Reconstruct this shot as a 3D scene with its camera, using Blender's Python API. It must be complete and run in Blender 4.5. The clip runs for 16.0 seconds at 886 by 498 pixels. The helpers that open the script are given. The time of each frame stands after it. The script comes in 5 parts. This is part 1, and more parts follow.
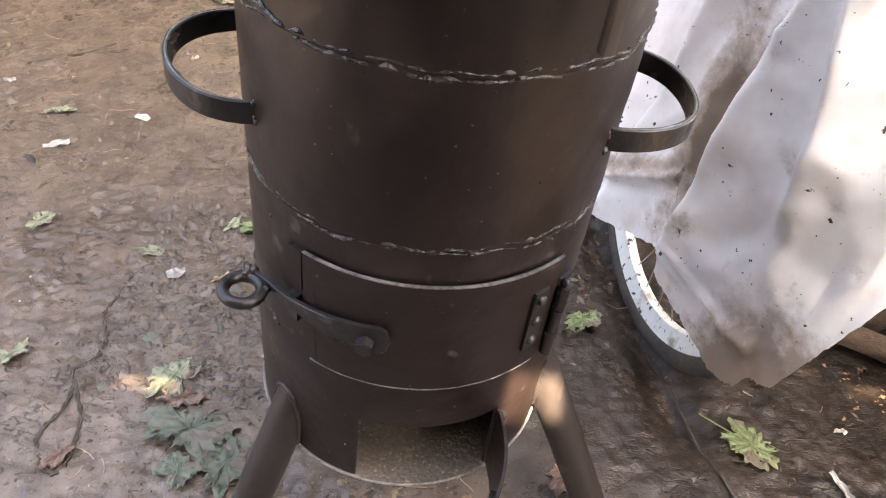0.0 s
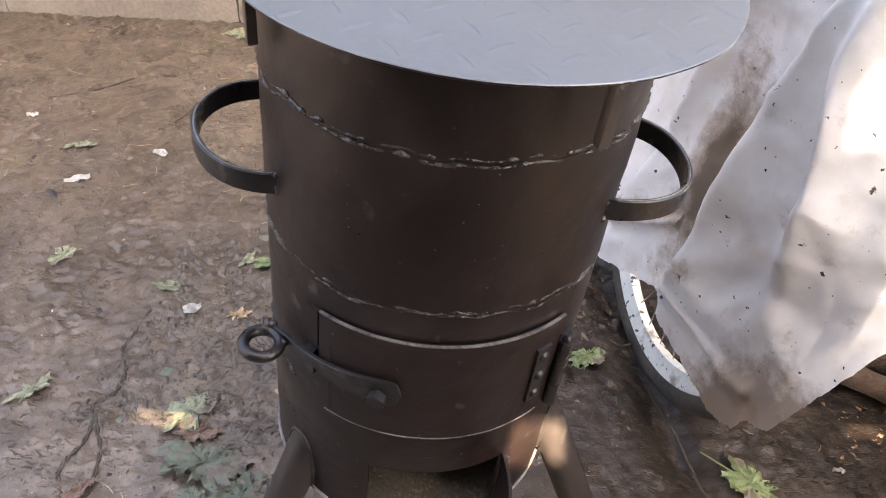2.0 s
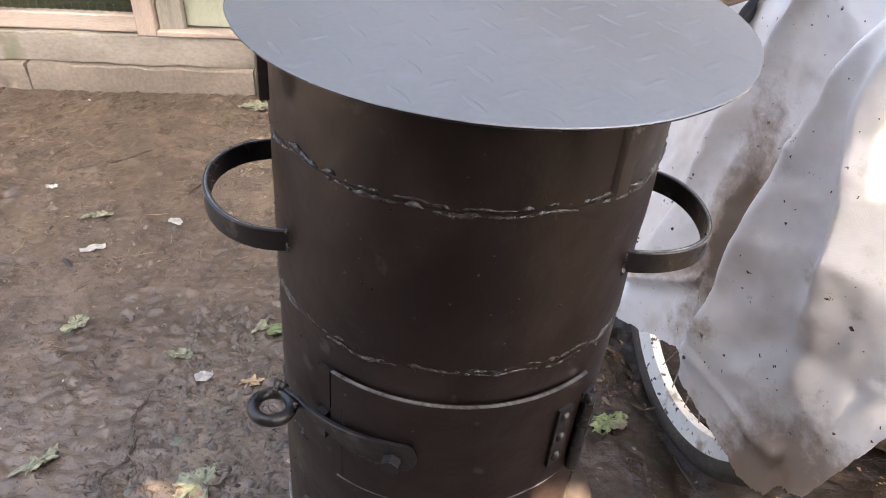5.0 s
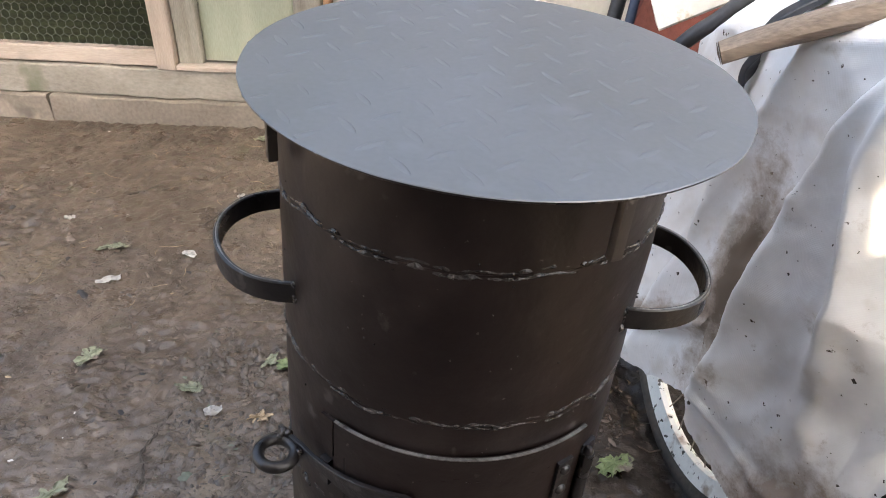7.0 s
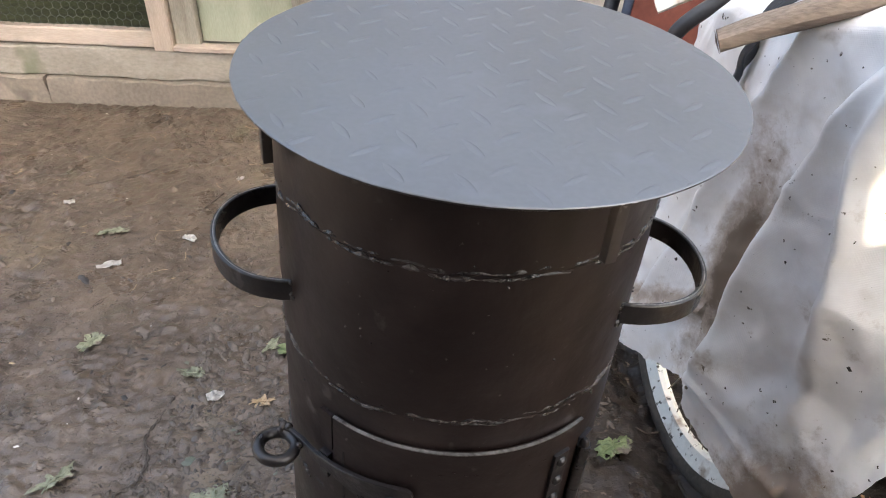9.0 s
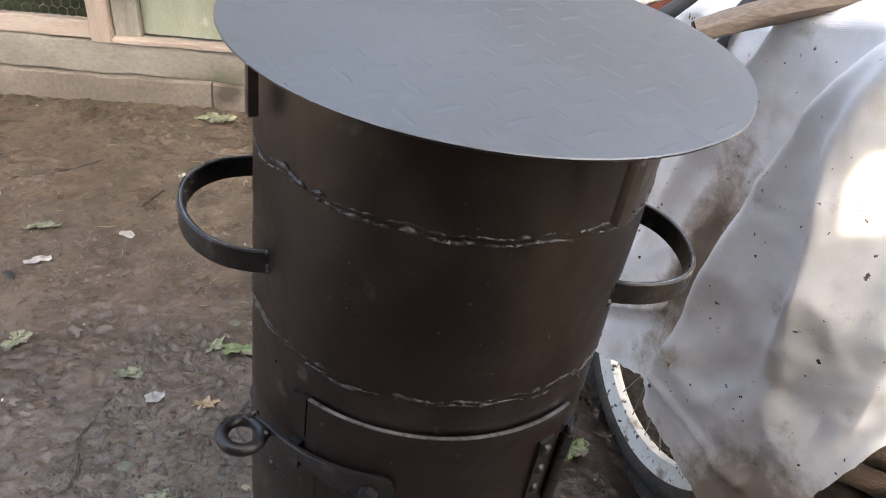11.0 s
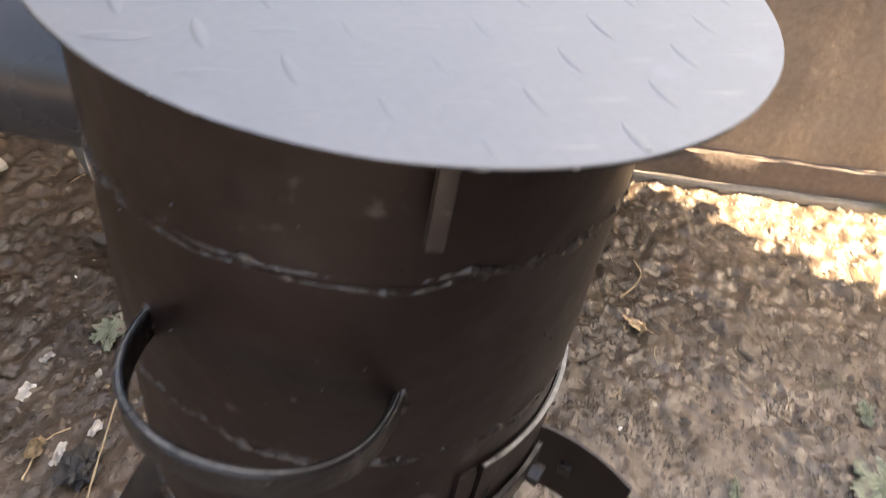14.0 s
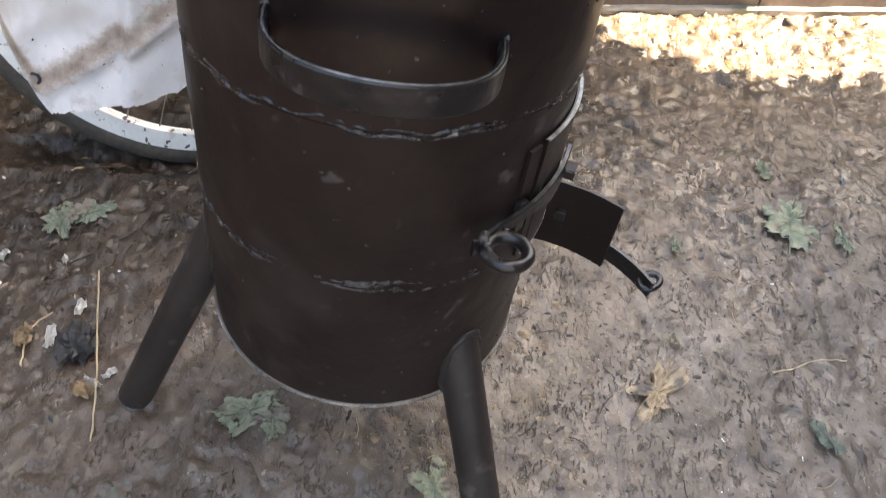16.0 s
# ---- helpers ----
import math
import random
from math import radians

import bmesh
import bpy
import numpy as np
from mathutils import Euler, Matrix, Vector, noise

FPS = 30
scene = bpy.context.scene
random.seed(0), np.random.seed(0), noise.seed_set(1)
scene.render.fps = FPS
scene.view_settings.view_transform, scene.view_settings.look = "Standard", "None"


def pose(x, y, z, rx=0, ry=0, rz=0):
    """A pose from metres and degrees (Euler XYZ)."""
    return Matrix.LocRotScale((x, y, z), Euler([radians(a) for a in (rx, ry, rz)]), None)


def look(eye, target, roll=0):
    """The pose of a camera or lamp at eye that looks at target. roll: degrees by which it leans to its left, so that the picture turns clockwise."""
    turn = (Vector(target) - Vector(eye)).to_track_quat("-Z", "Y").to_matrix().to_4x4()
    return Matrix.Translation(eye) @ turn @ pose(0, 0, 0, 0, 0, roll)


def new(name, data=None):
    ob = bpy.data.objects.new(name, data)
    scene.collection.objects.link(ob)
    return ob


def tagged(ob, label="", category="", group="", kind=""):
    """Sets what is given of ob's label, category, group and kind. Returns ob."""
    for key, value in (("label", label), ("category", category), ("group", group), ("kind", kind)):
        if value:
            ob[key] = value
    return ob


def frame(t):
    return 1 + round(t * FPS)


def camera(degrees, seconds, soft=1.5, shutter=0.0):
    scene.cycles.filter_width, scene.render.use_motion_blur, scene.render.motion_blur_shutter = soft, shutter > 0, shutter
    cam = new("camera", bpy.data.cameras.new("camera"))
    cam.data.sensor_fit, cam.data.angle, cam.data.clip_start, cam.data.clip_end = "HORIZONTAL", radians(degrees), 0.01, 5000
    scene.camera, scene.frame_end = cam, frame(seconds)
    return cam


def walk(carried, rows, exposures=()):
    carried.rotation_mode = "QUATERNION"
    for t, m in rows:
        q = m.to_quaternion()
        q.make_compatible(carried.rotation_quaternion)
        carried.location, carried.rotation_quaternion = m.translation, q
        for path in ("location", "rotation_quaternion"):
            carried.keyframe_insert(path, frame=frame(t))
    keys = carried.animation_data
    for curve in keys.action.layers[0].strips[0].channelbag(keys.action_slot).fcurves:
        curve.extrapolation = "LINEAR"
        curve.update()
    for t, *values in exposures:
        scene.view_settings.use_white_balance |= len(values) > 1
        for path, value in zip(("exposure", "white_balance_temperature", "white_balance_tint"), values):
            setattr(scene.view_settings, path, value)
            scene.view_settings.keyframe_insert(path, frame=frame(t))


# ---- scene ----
cam = camera(61.71, 16.0, soft=0.95, shutter=0.4)
walk(cam, [
    (0, pose(0.0604, -0.5422, 0.8516, 48.70, -2.45, 3.08)),
    (0.5, pose(0.0634, -0.5359, 0.8574, 47.66, -2.38, 4.35)),
    (1, pose(0.0694, -0.5335, 0.8716, 48.28, -2.78, 3.12)),
    (1.5, pose(0.0645, -0.5459, 0.8896, 48.92, -2.86, 3.72)),
    (2, pose(0.0583, -0.5470, 0.9018, 49.96, -2.28, 3.75)),
    (2.5, pose(0.0520, -0.5437, 0.9014, 50.37, -2.14, 3.27)),
    (3, pose(0.0526, -0.5434, 0.9068, 51.35, -1.73, 2.75)),
    (3.5, pose(0.0519, -0.5430, 0.8944, 53.78, -0.10, 2.27)),
    (3.7, pose(0.0516, -0.5482, 0.8825, 54.86, -0.48, 3.36)),
    (5.8, pose(0.0640, -0.5398, 0.8927, 55.74, -0.98, 4.16)),
    (6, pose(0.0650, -0.5400, 0.9006, 56.28, -0.61, 4.28)),
    (6.5, pose(0.0677, -0.5402, 0.9087, 57.00, -0.38, 4.57)),
    (7, pose(0.0663, -0.5411, 0.9110, 57.26, -0.97, 5.41)),
    (7.5, pose(0.0667, -0.5420, 0.9170, 56.77, -0.71, 5.49)),
    (8, pose(0.0717, -0.5347, 0.9241, 57.09, -1.02, 4.78)),
    (8.5, pose(0.0730, -0.5305, 0.9292, 56.22, -0.96, 4.97)),
    (9, pose(0.0695, -0.5331, 0.9265, 55.31, -0.57, 5.29)),
    (9.2, pose(0.0686, -0.5338, 0.9223, 55.23, -0.15, 5.27)),
    (11.3, pose(0.0072, -0.5280, 0.8787, 57.78, -4.42, 0.90)),
    (11.5, pose(-0.0201, -0.5091, 0.8906, 58.25, -3.59, 0.40)),
    (11.8, pose(-0.0566, -0.4643, 0.8929, 56.93, -4.05, -2.12)),
    (12, pose(-0.0808, -0.4080, 0.8766, 53.59, -3.76, -6.17)),
    (12.2, pose(-0.1093, -0.3390, 0.8719, 49.58, -4.58, -14.23)),
    (12.5, pose(-0.1438, -0.2678, 0.8664, 44.79, -5.73, -23.72)),
    (12.8, pose(-0.1707, -0.1982, 0.8608, 42.17, -6.59, -36.65)),
    (13, pose(-0.1872, -0.1693, 0.8637, 42.00, -6.02, -45.47)),
    (13.5, pose(-0.2048, -0.1373, 0.8728, 43.25, -5.06, -58.75)),
    (13.8, pose(-0.2293, -0.1519, 0.8842, 44.11, -6.84, -64.25)),
    (14, pose(-0.2750, -0.1635, 0.8901, 44.28, -5.53, -66.78)),
    (14.5, pose(-0.3347, -0.1503, 0.8762, 43.68, -3.87, -73.03)),
    (15, pose(-0.3785, -0.1113, 0.8447, 43.42, -5.18, -81.62)),
    (15.2, pose(-0.3994, -0.1008, 0.8373, 43.09, -5.04, -81.77)),
    (15.5, pose(-0.4227, -0.0862, 0.8316, 42.02, -5.16, -82.53)),
    (16, pose(-0.4533, -0.0814, 0.8209, 40.18, -6.17, -82.01)),
], exposures=[(0, 4.38, 6950, 12), (2, 4.1, 6900, 12), (3.5, 3.95, 6850, 12), (5.8, 3.95, 6750, 9), (6.5, 3.66, 6700, 6), (9, 3.7, 6700, 6), (11.5, 3.62, 6700, 7), (12.0, 3.6, 6900, 9), (12.5, 3.92, 7500, 12), (13.0, 3.92, 7700, 10), (13.5, 3.76, 7700, 8), (14.3, 3.86, 7200, 11), (15, 3.82, 6800, 7), (16, 3.87, 6750, 6)])

# ---- daylight: an added unseen wall shades the yard, a strip by the fence is in the sun ----
SUN_EL, SUN_AZ = 50, 18  # degrees up, and east of south
world = bpy.data.worlds.new("sky")
scene.world = world
world.use_nodes = True
wn, wl = world.node_tree.nodes, world.node_tree.links
sky = wn.new("ShaderNodeTexSky")
sky.sky_type, sky.sun_disc = "NISHITA", False
sky.sun_elevation, sky.sun_rotation = radians(SUN_EL), radians(180 - SUN_AZ)
sky.air_density, sky.dust_density, sky.ozone_density = 1.0, 8.0, 1.0
wl.new(sky.outputs[0], wn["Background"].inputs[0])
wn["Background"].inputs[1].default_value = 0.075
sun = new("sun", bpy.data.lights.new("sun", "SUN"))
sun.data.energy, sun.data.angle, sun.data.color = 5.0, radians(0.55), (1, 0.80, 0.58)
sun.matrix_world = look((math.cos(radians(SUN_EL)) * math.sin(radians(SUN_AZ)), -math.cos(radians(SUN_EL)) * math.cos(radians(SUN_AZ)), math.sin(radians(SUN_EL))), (0, 0, 0))

# ---- materials ----
def ramp_stops(node, stops):
    r = node.color_ramp
    while len(r.elements) < len(stops):
        r.elements.new(0.5)
    for e, (p, c) in zip(r.elements, stops):
        e.position, e.color = p, (*c, 1) if len(c) == 3 else (c[0], c[0], c[0], 1)


def surface(name, dark, light, rough=(0.6, 0.8), scale=8.0, detail=6.0, grain=120.0, bump=0.15, bump_scale=60.0,
            spots=None, metallic=0.0, spec=0.5, streak=None, vary=0.0, coords="Object", grain_amount=0.35, bump_dist=0.004):
    """Two-scale noise colour between dark and light, varied roughness, fine relief, and optional stains:
    spots = (colour, scale, threshold, softness)."""
    m = bpy.data.materials.new(name)
    m.use_nodes = True
    n, l = m.node_tree.nodes, m.node_tree.links
    b = n["Principled BSDF"]
    tc = n.new("ShaderNodeTexCoord")
    vec = tc.outputs[coords]
    if streak:
        mp = n.new("ShaderNodeMapping")
        mp.inputs["Scale"].default_value = streak
        l.new(vec, mp.inputs[0])
        vec = mp.outputs[0]
    big = n.new("ShaderNodeTexNoise")
    big.inputs["Scale"].default_value, big.inputs["Detail"].default_value = scale, detail
    l.new(vec, big.inputs["Vector"])
    fine = n.new("ShaderNodeTexNoise")
    fine.inputs["Scale"].default_value, fine.inputs["Detail"].default_value = grain, 4
    l.new(vec, fine.inputs["Vector"])
    mix = n.new("ShaderNodeMix")
    mix.inputs[0].default_value = grain_amount
    l.new(big.outputs[0], mix.inputs[2])
    l.new(fine.outputs[0], mix.inputs[3])
    ramp = n.new("ShaderNodeValToRGB")
    ramp_stops(ramp, [(0.34, dark), (0.66, light)])
    l.new(mix.outputs[0], ramp.inputs[0])
    colour = ramp.outputs[0]
    if spots:
        for c, sc, th, soft in spots:
            s = n.new("ShaderNodeTexNoise")
            s.inputs["Scale"].default_value, s.inputs["Detail"].default_value = sc, 5
            l.new(tc.outputs[coords], s.inputs["Vector"])
            r = n.new("ShaderNodeValToRGB")
            ramp_stops(r, [(th, (0, 0, 0)), (th + soft, (1, 1, 1))])
            l.new(s.outputs[0], r.inputs[0])
            mc = n.new("ShaderNodeMix")
            mc.data_type = "RGBA"
            l.new(r.outputs[0], mc.inputs[0])
            l.new(colour, mc.inputs[6])
            mc.inputs[7].default_value = (*c, 1)
            colour = mc.outputs[2]
    if vary:
        info = n.new("ShaderNodeObjectInfo")
        hsv = n.new("ShaderNodeHueSaturation")
        mr = n.new("ShaderNodeMapRange")
        mr.inputs[3].default_value, mr.inputs[4].default_value = 1 - vary, 1 + vary
        l.new(info.outputs["Random"], mr.inputs[0])
        l.new(mr.outputs[0], hsv.inputs["Value"])
        l.new(colour, hsv.inputs["Color"])
        colour = hsv.outputs[0]
    l.new(colour, b.inputs["Base Color"])
    mr = n.new("ShaderNodeMapRange")
    mr.inputs[1].default_value, mr.inputs[2].default_value = 0.3, 0.7
    mr.inputs[3].default_value, mr.inputs[4].default_value = rough
    l.new(big.outputs[0], mr.inputs[0])
    l.new(mr.outputs[0], b.inputs["Roughness"])
    b.inputs["Metallic"].default_value = metallic
    b.inputs["Specular IOR Level"].default_value = spec
    if bump:
        bn = n.new("ShaderNodeTexNoise")
        bn.inputs["Scale"].default_value, bn.inputs["Detail"].default_value = bump_scale, 6
        l.new(vec, bn.inputs["Vector"])
        bp = n.new("ShaderNodeBump")
        bp.inputs["Strength"].default_value, bp.inputs["Distance"].default_value = bump, bump_dist
        l.new(bn.outputs[0], bp.inputs["Height"])
        l.new(bp.outputs[0], b.inputs["Normal"])
    return m


def mud_material():
    """Wet trodden earth: crumbs with shade painted into the gaps, darker towards the coop and by the cover, lighter at
    the near end.
    """
    m = bpy.data.materials.new("trodden_mud")
    m.use_nodes = True
    n, l = m.node_tree.nodes, m.node_tree.links
    b = n["Principled BSDF"]
    tc = n.new("ShaderNodeTexCoord")

    def tex(scale, detail, rough=0.55, warp=0.0):
        t = n.new("ShaderNodeTexNoise")
        t.inputs["Scale"].default_value, t.inputs["Detail"].default_value, t.inputs["Roughness"].default_value = scale, detail, rough
        t.inputs["Distortion"].default_value = warp
        l.new(tc.outputs["Object"], t.inputs["Vector"])
        return t.outputs[0]

    def ramp(src, stops):
        r = n.new("ShaderNodeValToRGB")
        ramp_stops(r, stops)
        l.new(src, r.inputs[0])
        return r.outputs[0]

    def mixed(fac, a, c, mode="MIX"):
        x = n.new("ShaderNodeMix")
        x.data_type, x.blend_type = "RGBA", mode
        for s, k in ((fac, 0), (a, 6), (c, 7)):
            if isinstance(s, (int, float)):
                x.inputs[k].default_value = s
            elif isinstance(s, tuple):
                x.inputs[k].default_value = (*s, 1)
            else:
                l.new(s, x.inputs[k])
        return x.outputs[2]

    crumbs = tex(92, 4, 0.6, 0.35)
    flecks = tex(175, 3, 0.5, 0.2)
    grit = tex(300, 3)
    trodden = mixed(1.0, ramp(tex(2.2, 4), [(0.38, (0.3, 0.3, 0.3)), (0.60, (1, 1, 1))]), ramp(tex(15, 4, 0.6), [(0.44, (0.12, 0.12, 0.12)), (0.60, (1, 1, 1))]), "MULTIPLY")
    colour = ramp(tex(3.0, 7), [(0.3, (0.112, 0.085, 0.063)), (0.7, (0.204, 0.160, 0.122))])
    colour = mixed(ramp(tex(30, 6, 0.6), [(0.35, (0, 0, 0)), (0.70, (0.45, 0.45, 0.45))]), colour, (0.235, 0.194, 0.152))
    colour = mixed(1.0, colour, ramp(tex(12, 6, 0.62, 0.4), [(0.40, (0.66, 0.66, 0.66)), (0.60, (1.05, 1.05, 1.06))]), "MULTIPLY")
    # short crevices trodden in three directions, their shade painted as dark dashes
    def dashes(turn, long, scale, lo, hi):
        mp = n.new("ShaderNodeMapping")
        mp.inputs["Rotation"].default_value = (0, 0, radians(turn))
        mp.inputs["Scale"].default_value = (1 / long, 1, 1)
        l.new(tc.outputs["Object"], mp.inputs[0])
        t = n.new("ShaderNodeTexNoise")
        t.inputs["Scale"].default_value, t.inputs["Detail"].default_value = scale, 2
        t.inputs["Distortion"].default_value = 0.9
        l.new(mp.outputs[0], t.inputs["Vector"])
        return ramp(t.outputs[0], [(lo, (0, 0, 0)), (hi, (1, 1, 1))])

    shaded_pits = mixed(1.0, mixed(1.0, dashes(20, 2.2, 120, 0.60, 0.68), dashes(80, 2.4, 105, 0.61, 0.69), "LIGHTEN"), dashes(140, 2.0, 135, 0.61, 0.69), "LIGHTEN")
    shaded_pits = mixed(1.0, shaded_pits, trodden, "MULTIPLY")
    colour = mixed(mixed(1.0, shaded_pits, (0.75, 0.75, 0.75), "MULTIPLY"), colour, (0.036, 0.029, 0.024))
    lumps = mixed(0.5, crumbs, tex(34, 5, 0.55))
    clods = mixed(0.55, lumps, mixed(1.0, (1, 1, 1), shaded_pits, "SUBTRACT"))
    colour = mixed(ramp(grit, [(0.66, (0, 0, 0)), (0.74, (1, 1, 1))]), colour, (0.40, 0.35, 0.29))
    colour = mixed(ramp(tex(2.4, 5), [(0.60, (0, 0, 0)), (0.70, (0.7, 0.7, 0.7))]), colour, (0.225, 0.180, 0.118))
    colour = mixed(ramp(tex(6.5, 5), [(0.64, (0, 0, 0)), (0.73, (0.8, 0.8, 0.8))]), colour, (0.115, 0.112, 0.068))
    sep = n.new("ShaderNodeSeparateXYZ")
    l.new(tc.outputs["Object"], sep.inputs[0])
    wob = n.new("ShaderNodeMath")
    wob.operation = "MULTIPLY_ADD"
    wob.inputs[1].default_value = 0.9
    l.new(tex(3.6, 4), wob.inputs[0])
    l.new(sep.outputs[1], wob.inputs[2])
    # lighter at the near end, darker towards the coop
    coop_tone = ramp(wob.outputs[0], [(0.0, (1.16, 1.17, 1.18)), (0.34, (1, 1, 1)), (0.85, (0.62, 0.60, 0.585))])
    colour = mixed(1.0, colour, coop_tone, "MULTIPLY")
    # a dark patch round the bicycle
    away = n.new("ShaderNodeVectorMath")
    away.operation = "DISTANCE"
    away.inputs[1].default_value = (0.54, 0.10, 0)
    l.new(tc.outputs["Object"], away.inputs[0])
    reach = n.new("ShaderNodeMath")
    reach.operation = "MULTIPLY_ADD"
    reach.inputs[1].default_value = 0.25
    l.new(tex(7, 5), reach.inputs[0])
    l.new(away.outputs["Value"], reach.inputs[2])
    dark_patch = ramp(reach.outputs[0], [(0.40, (0.26, 0.25, 0.24)), (0.66, (1, 1, 1))])
    colour = mixed(1.0, colour, dark_patch, "MULTIPLY")
    # and a second one behind the stove
    away = n.new("ShaderNodeVectorMath")
    away.operation = "DISTANCE"
    away.inputs[1].default_value = (0.16, 0.76, 0)
    l.new(tc.outputs["Object"], away.inputs[0])
    reach = n.new("ShaderNodeMath")
    reach.operation = "MULTIPLY_ADD"
    reach.inputs[1].default_value = 0.3
    l.new(tex(6, 5), reach.inputs[0])
    l.new(away.outputs["Value"], reach.inputs[2])
    colour = mixed(1.0, colour, ramp(reach.outputs[0], [(0.44, (0.42, 0.40, 0.385)), (0.72, (1, 1, 1))]), "MULTIPLY")
    # darker earth towards the fence
    side = n.new("ShaderNodeMath")
    side.operation = "MULTIPLY_ADD"
    side.inputs[1].default_value = 0.4
    l.new(tex(4, 5), side.inputs[0])
    l.new(sep.outputs[0], side.inputs[2])
    colour = mixed(1.0, colour, ramp(side.outputs[0], [(0.46, (1, 1, 1)), (0.86, (0.55, 0.52, 0.49))]), "MULTIPLY")
    # slightly darker trodden earth between the stove and the bicycle
    away = n.new("ShaderNodeVectorMath")
    away.operation = "DISTANCE"
    away.inputs[1].default_value = (0.14, 0.36, 0)
    l.new(tc.outputs["Object"], away.inputs[0])
    reach = n.new("ShaderNodeMath")
    reach.operation = "MULTIPLY_ADD"
    reach.inputs[1].default_value = 0.3
    l.new(tex(5, 5), reach.inputs[0])
    l.new(away.outputs["Value"], reach.inputs[2])
    colour = mixed(1.0, colour, ramp(reach.outputs[0], [(0.34, (0.78, 0.75, 0.73)), (0.62, (1, 1, 1))]), "MULTIPLY")
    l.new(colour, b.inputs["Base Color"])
    r = n.new("ShaderNodeMapRange")
    r.inputs[1].default_value, r.inputs[2].default_value, r.inputs[3].default_value, r.inputs[4].default_value = 0.35, 0.65, 0.23, 0.52
    l.new(tex(9, 5), r.inputs[0])
    l.new(r.outputs[0], b.inputs["Roughness"])
    b1 = n.new("ShaderNodeBump")
    b1.inputs["Strength"].default_value, b1.inputs["Distance"].default_value = 1.0, 0.0058
    l.new(clods, b1.inputs["Height"])
    b2 = n.new("ShaderNodeBump")
    b2.inputs["Strength"].default_value, b2.inputs["Distance"].default_value = 0.4, 0.003
    l.new(flecks, b2.inputs["Height"])
    l.new(b1.outputs[0], b2.inputs["Normal"])
    l.new(b2.outputs[0], b.inputs["Normal"])
    return m


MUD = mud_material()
CLOD = surface("mud_clods", (0.062, 0.048, 0.037), (0.165, 0.130, 0.100), (0.35, 0.7), 40, 5, 200, 0.5, 150)
DARKCRUMB = surface("wet_dark_crumbs", (0.035, 0.029, 0.024), (0.13, 0.107, 0.085), (0.3, 0.6), 90, 5, 200, 0.5, 150)
PAINT = surface("black_stove_paint", (0.0076, 0.0040, 0.0035), (0.0165, 0.0098, 0.0085), (0.30, 0.52), 8, 8, 40, 0.45, 24,
                spots=[((0.030, 0.021, 0.019), 11, 0.57, 0.18), ((0.055, 0.046, 0.042), 38, 0.66, 0.07), ((0.08, 0.07, 0.064), 130, 0.71, 0.03)], spec=0.38)
# tab paint, lighter than the body to hold the light on the tabs
TABPAINT = surface("lit_tab_paint", (0.020, 0.015, 0.0135), (0.045, 0.036, 0.032), (0.32, 0.5), 30, 6, 120, 0.15, 80,
                   spots=[((0.16, 0.145, 0.13), 60, 0.66, 0.06)])
# dusty paint, lightened further so the sunlit leg shows bright
LEGPAINT = surface("dusty_lit_leg_paint", (0.0135, 0.0105, 0.0098), (0.034, 0.027, 0.0245), (0.4, 0.6), 14, 8, 90, 0.1, 60,
                   spots=[((0.075, 0.062, 0.052), 30, 0.64, 0.08)])
IRON = surface("painted_bar_iron", (0.0075, 0.0064, 0.0066), (0.019, 0.0165, 0.0168), (0.22, 0.42), 26, 6, 90, 0.35, 70,
               spots=[((0.055, 0.050, 0.048), 55, 0.64, 0.06)])
PIPEPAINT = surface("blue_black_pipe_paint", (0.020, 0.021, 0.025), (0.038, 0.040, 0.047), (0.25, 0.36), 12, 6, 60, 0.06, 50,
                    spots=[((0.065, 0.062, 0.06), 24, 0.64, 0.08)])
# weld paint with glints put in as pale spots
WELD = surface("glinting_weld_paint", (0.012, 0.0095, 0.009), (0.050, 0.042, 0.039), (0.15, 0.38), 70, 5, 200, 0.5, 200,
               spots=[((0.26, 0.245, 0.235), 48, 0.67, 0.06)])
LID = surface("graphite_painted_tread_plate", (0.175, 0.176, 0.184), (0.208, 0.209, 0.218), (0.41, 0.51), 7, 6, 200, 0.045, 34,
              spots=[((0.215, 0.218, 0.232), 20, 0.60, 0.14)], metallic=0.65)
# pale steel for worn edges and for highlights drawn along edges
EDGE = surface("worn_glint_steel", (0.07, 0.066, 0.062), (0.36, 0.35, 0.335), (0.35, 0.55), 45, 6, 300, 0.2, 200, metallic=0.6)
ASH = surface("ash_dusted_plate", (0.05, 0.047, 0.044), (0.21, 0.172, 0.132), (0.45, 0.9), 9, 8, 240, 0.5, 240,
              spots=[((0.24, 0.18, 0.115), 210, 0.59, 0.06), ((0.20, 0.16, 0.115), 12, 0.60, 0.1)])
SOOT = surface("sooty_steel", (0.008, 0.007, 0.007), (0.022, 0.02, 0.018), (0.7, 0.9), 20, 5, 100, 0.2, 100)
CONCRETE = surface("old_concrete", (0.21, 0.185, 0.158), (0.37, 0.335, 0.29), (0.75, 0.92), 5, 8, 90, 0.7, 40,
                   spots=[((0.12, 0.105, 0.085), 3.2, 0.56, 0.12), ((0.17, 0.17, 0.12), 6, 0.60, 0.1)], streak=(0.8, 1, 1.5))
PLINTH = surface("muddy_plinth", (0.135, 0.113, 0.092), (0.28, 0.238, 0.198), (0.75, 0.92), 4.5, 8, 90, 0.7, 45,
                 spots=[((0.41, 0.345, 0.285), 2.6, 0.55, 0.08), ((0.09, 0.075, 0.06), 5, 0.60, 0.1)])
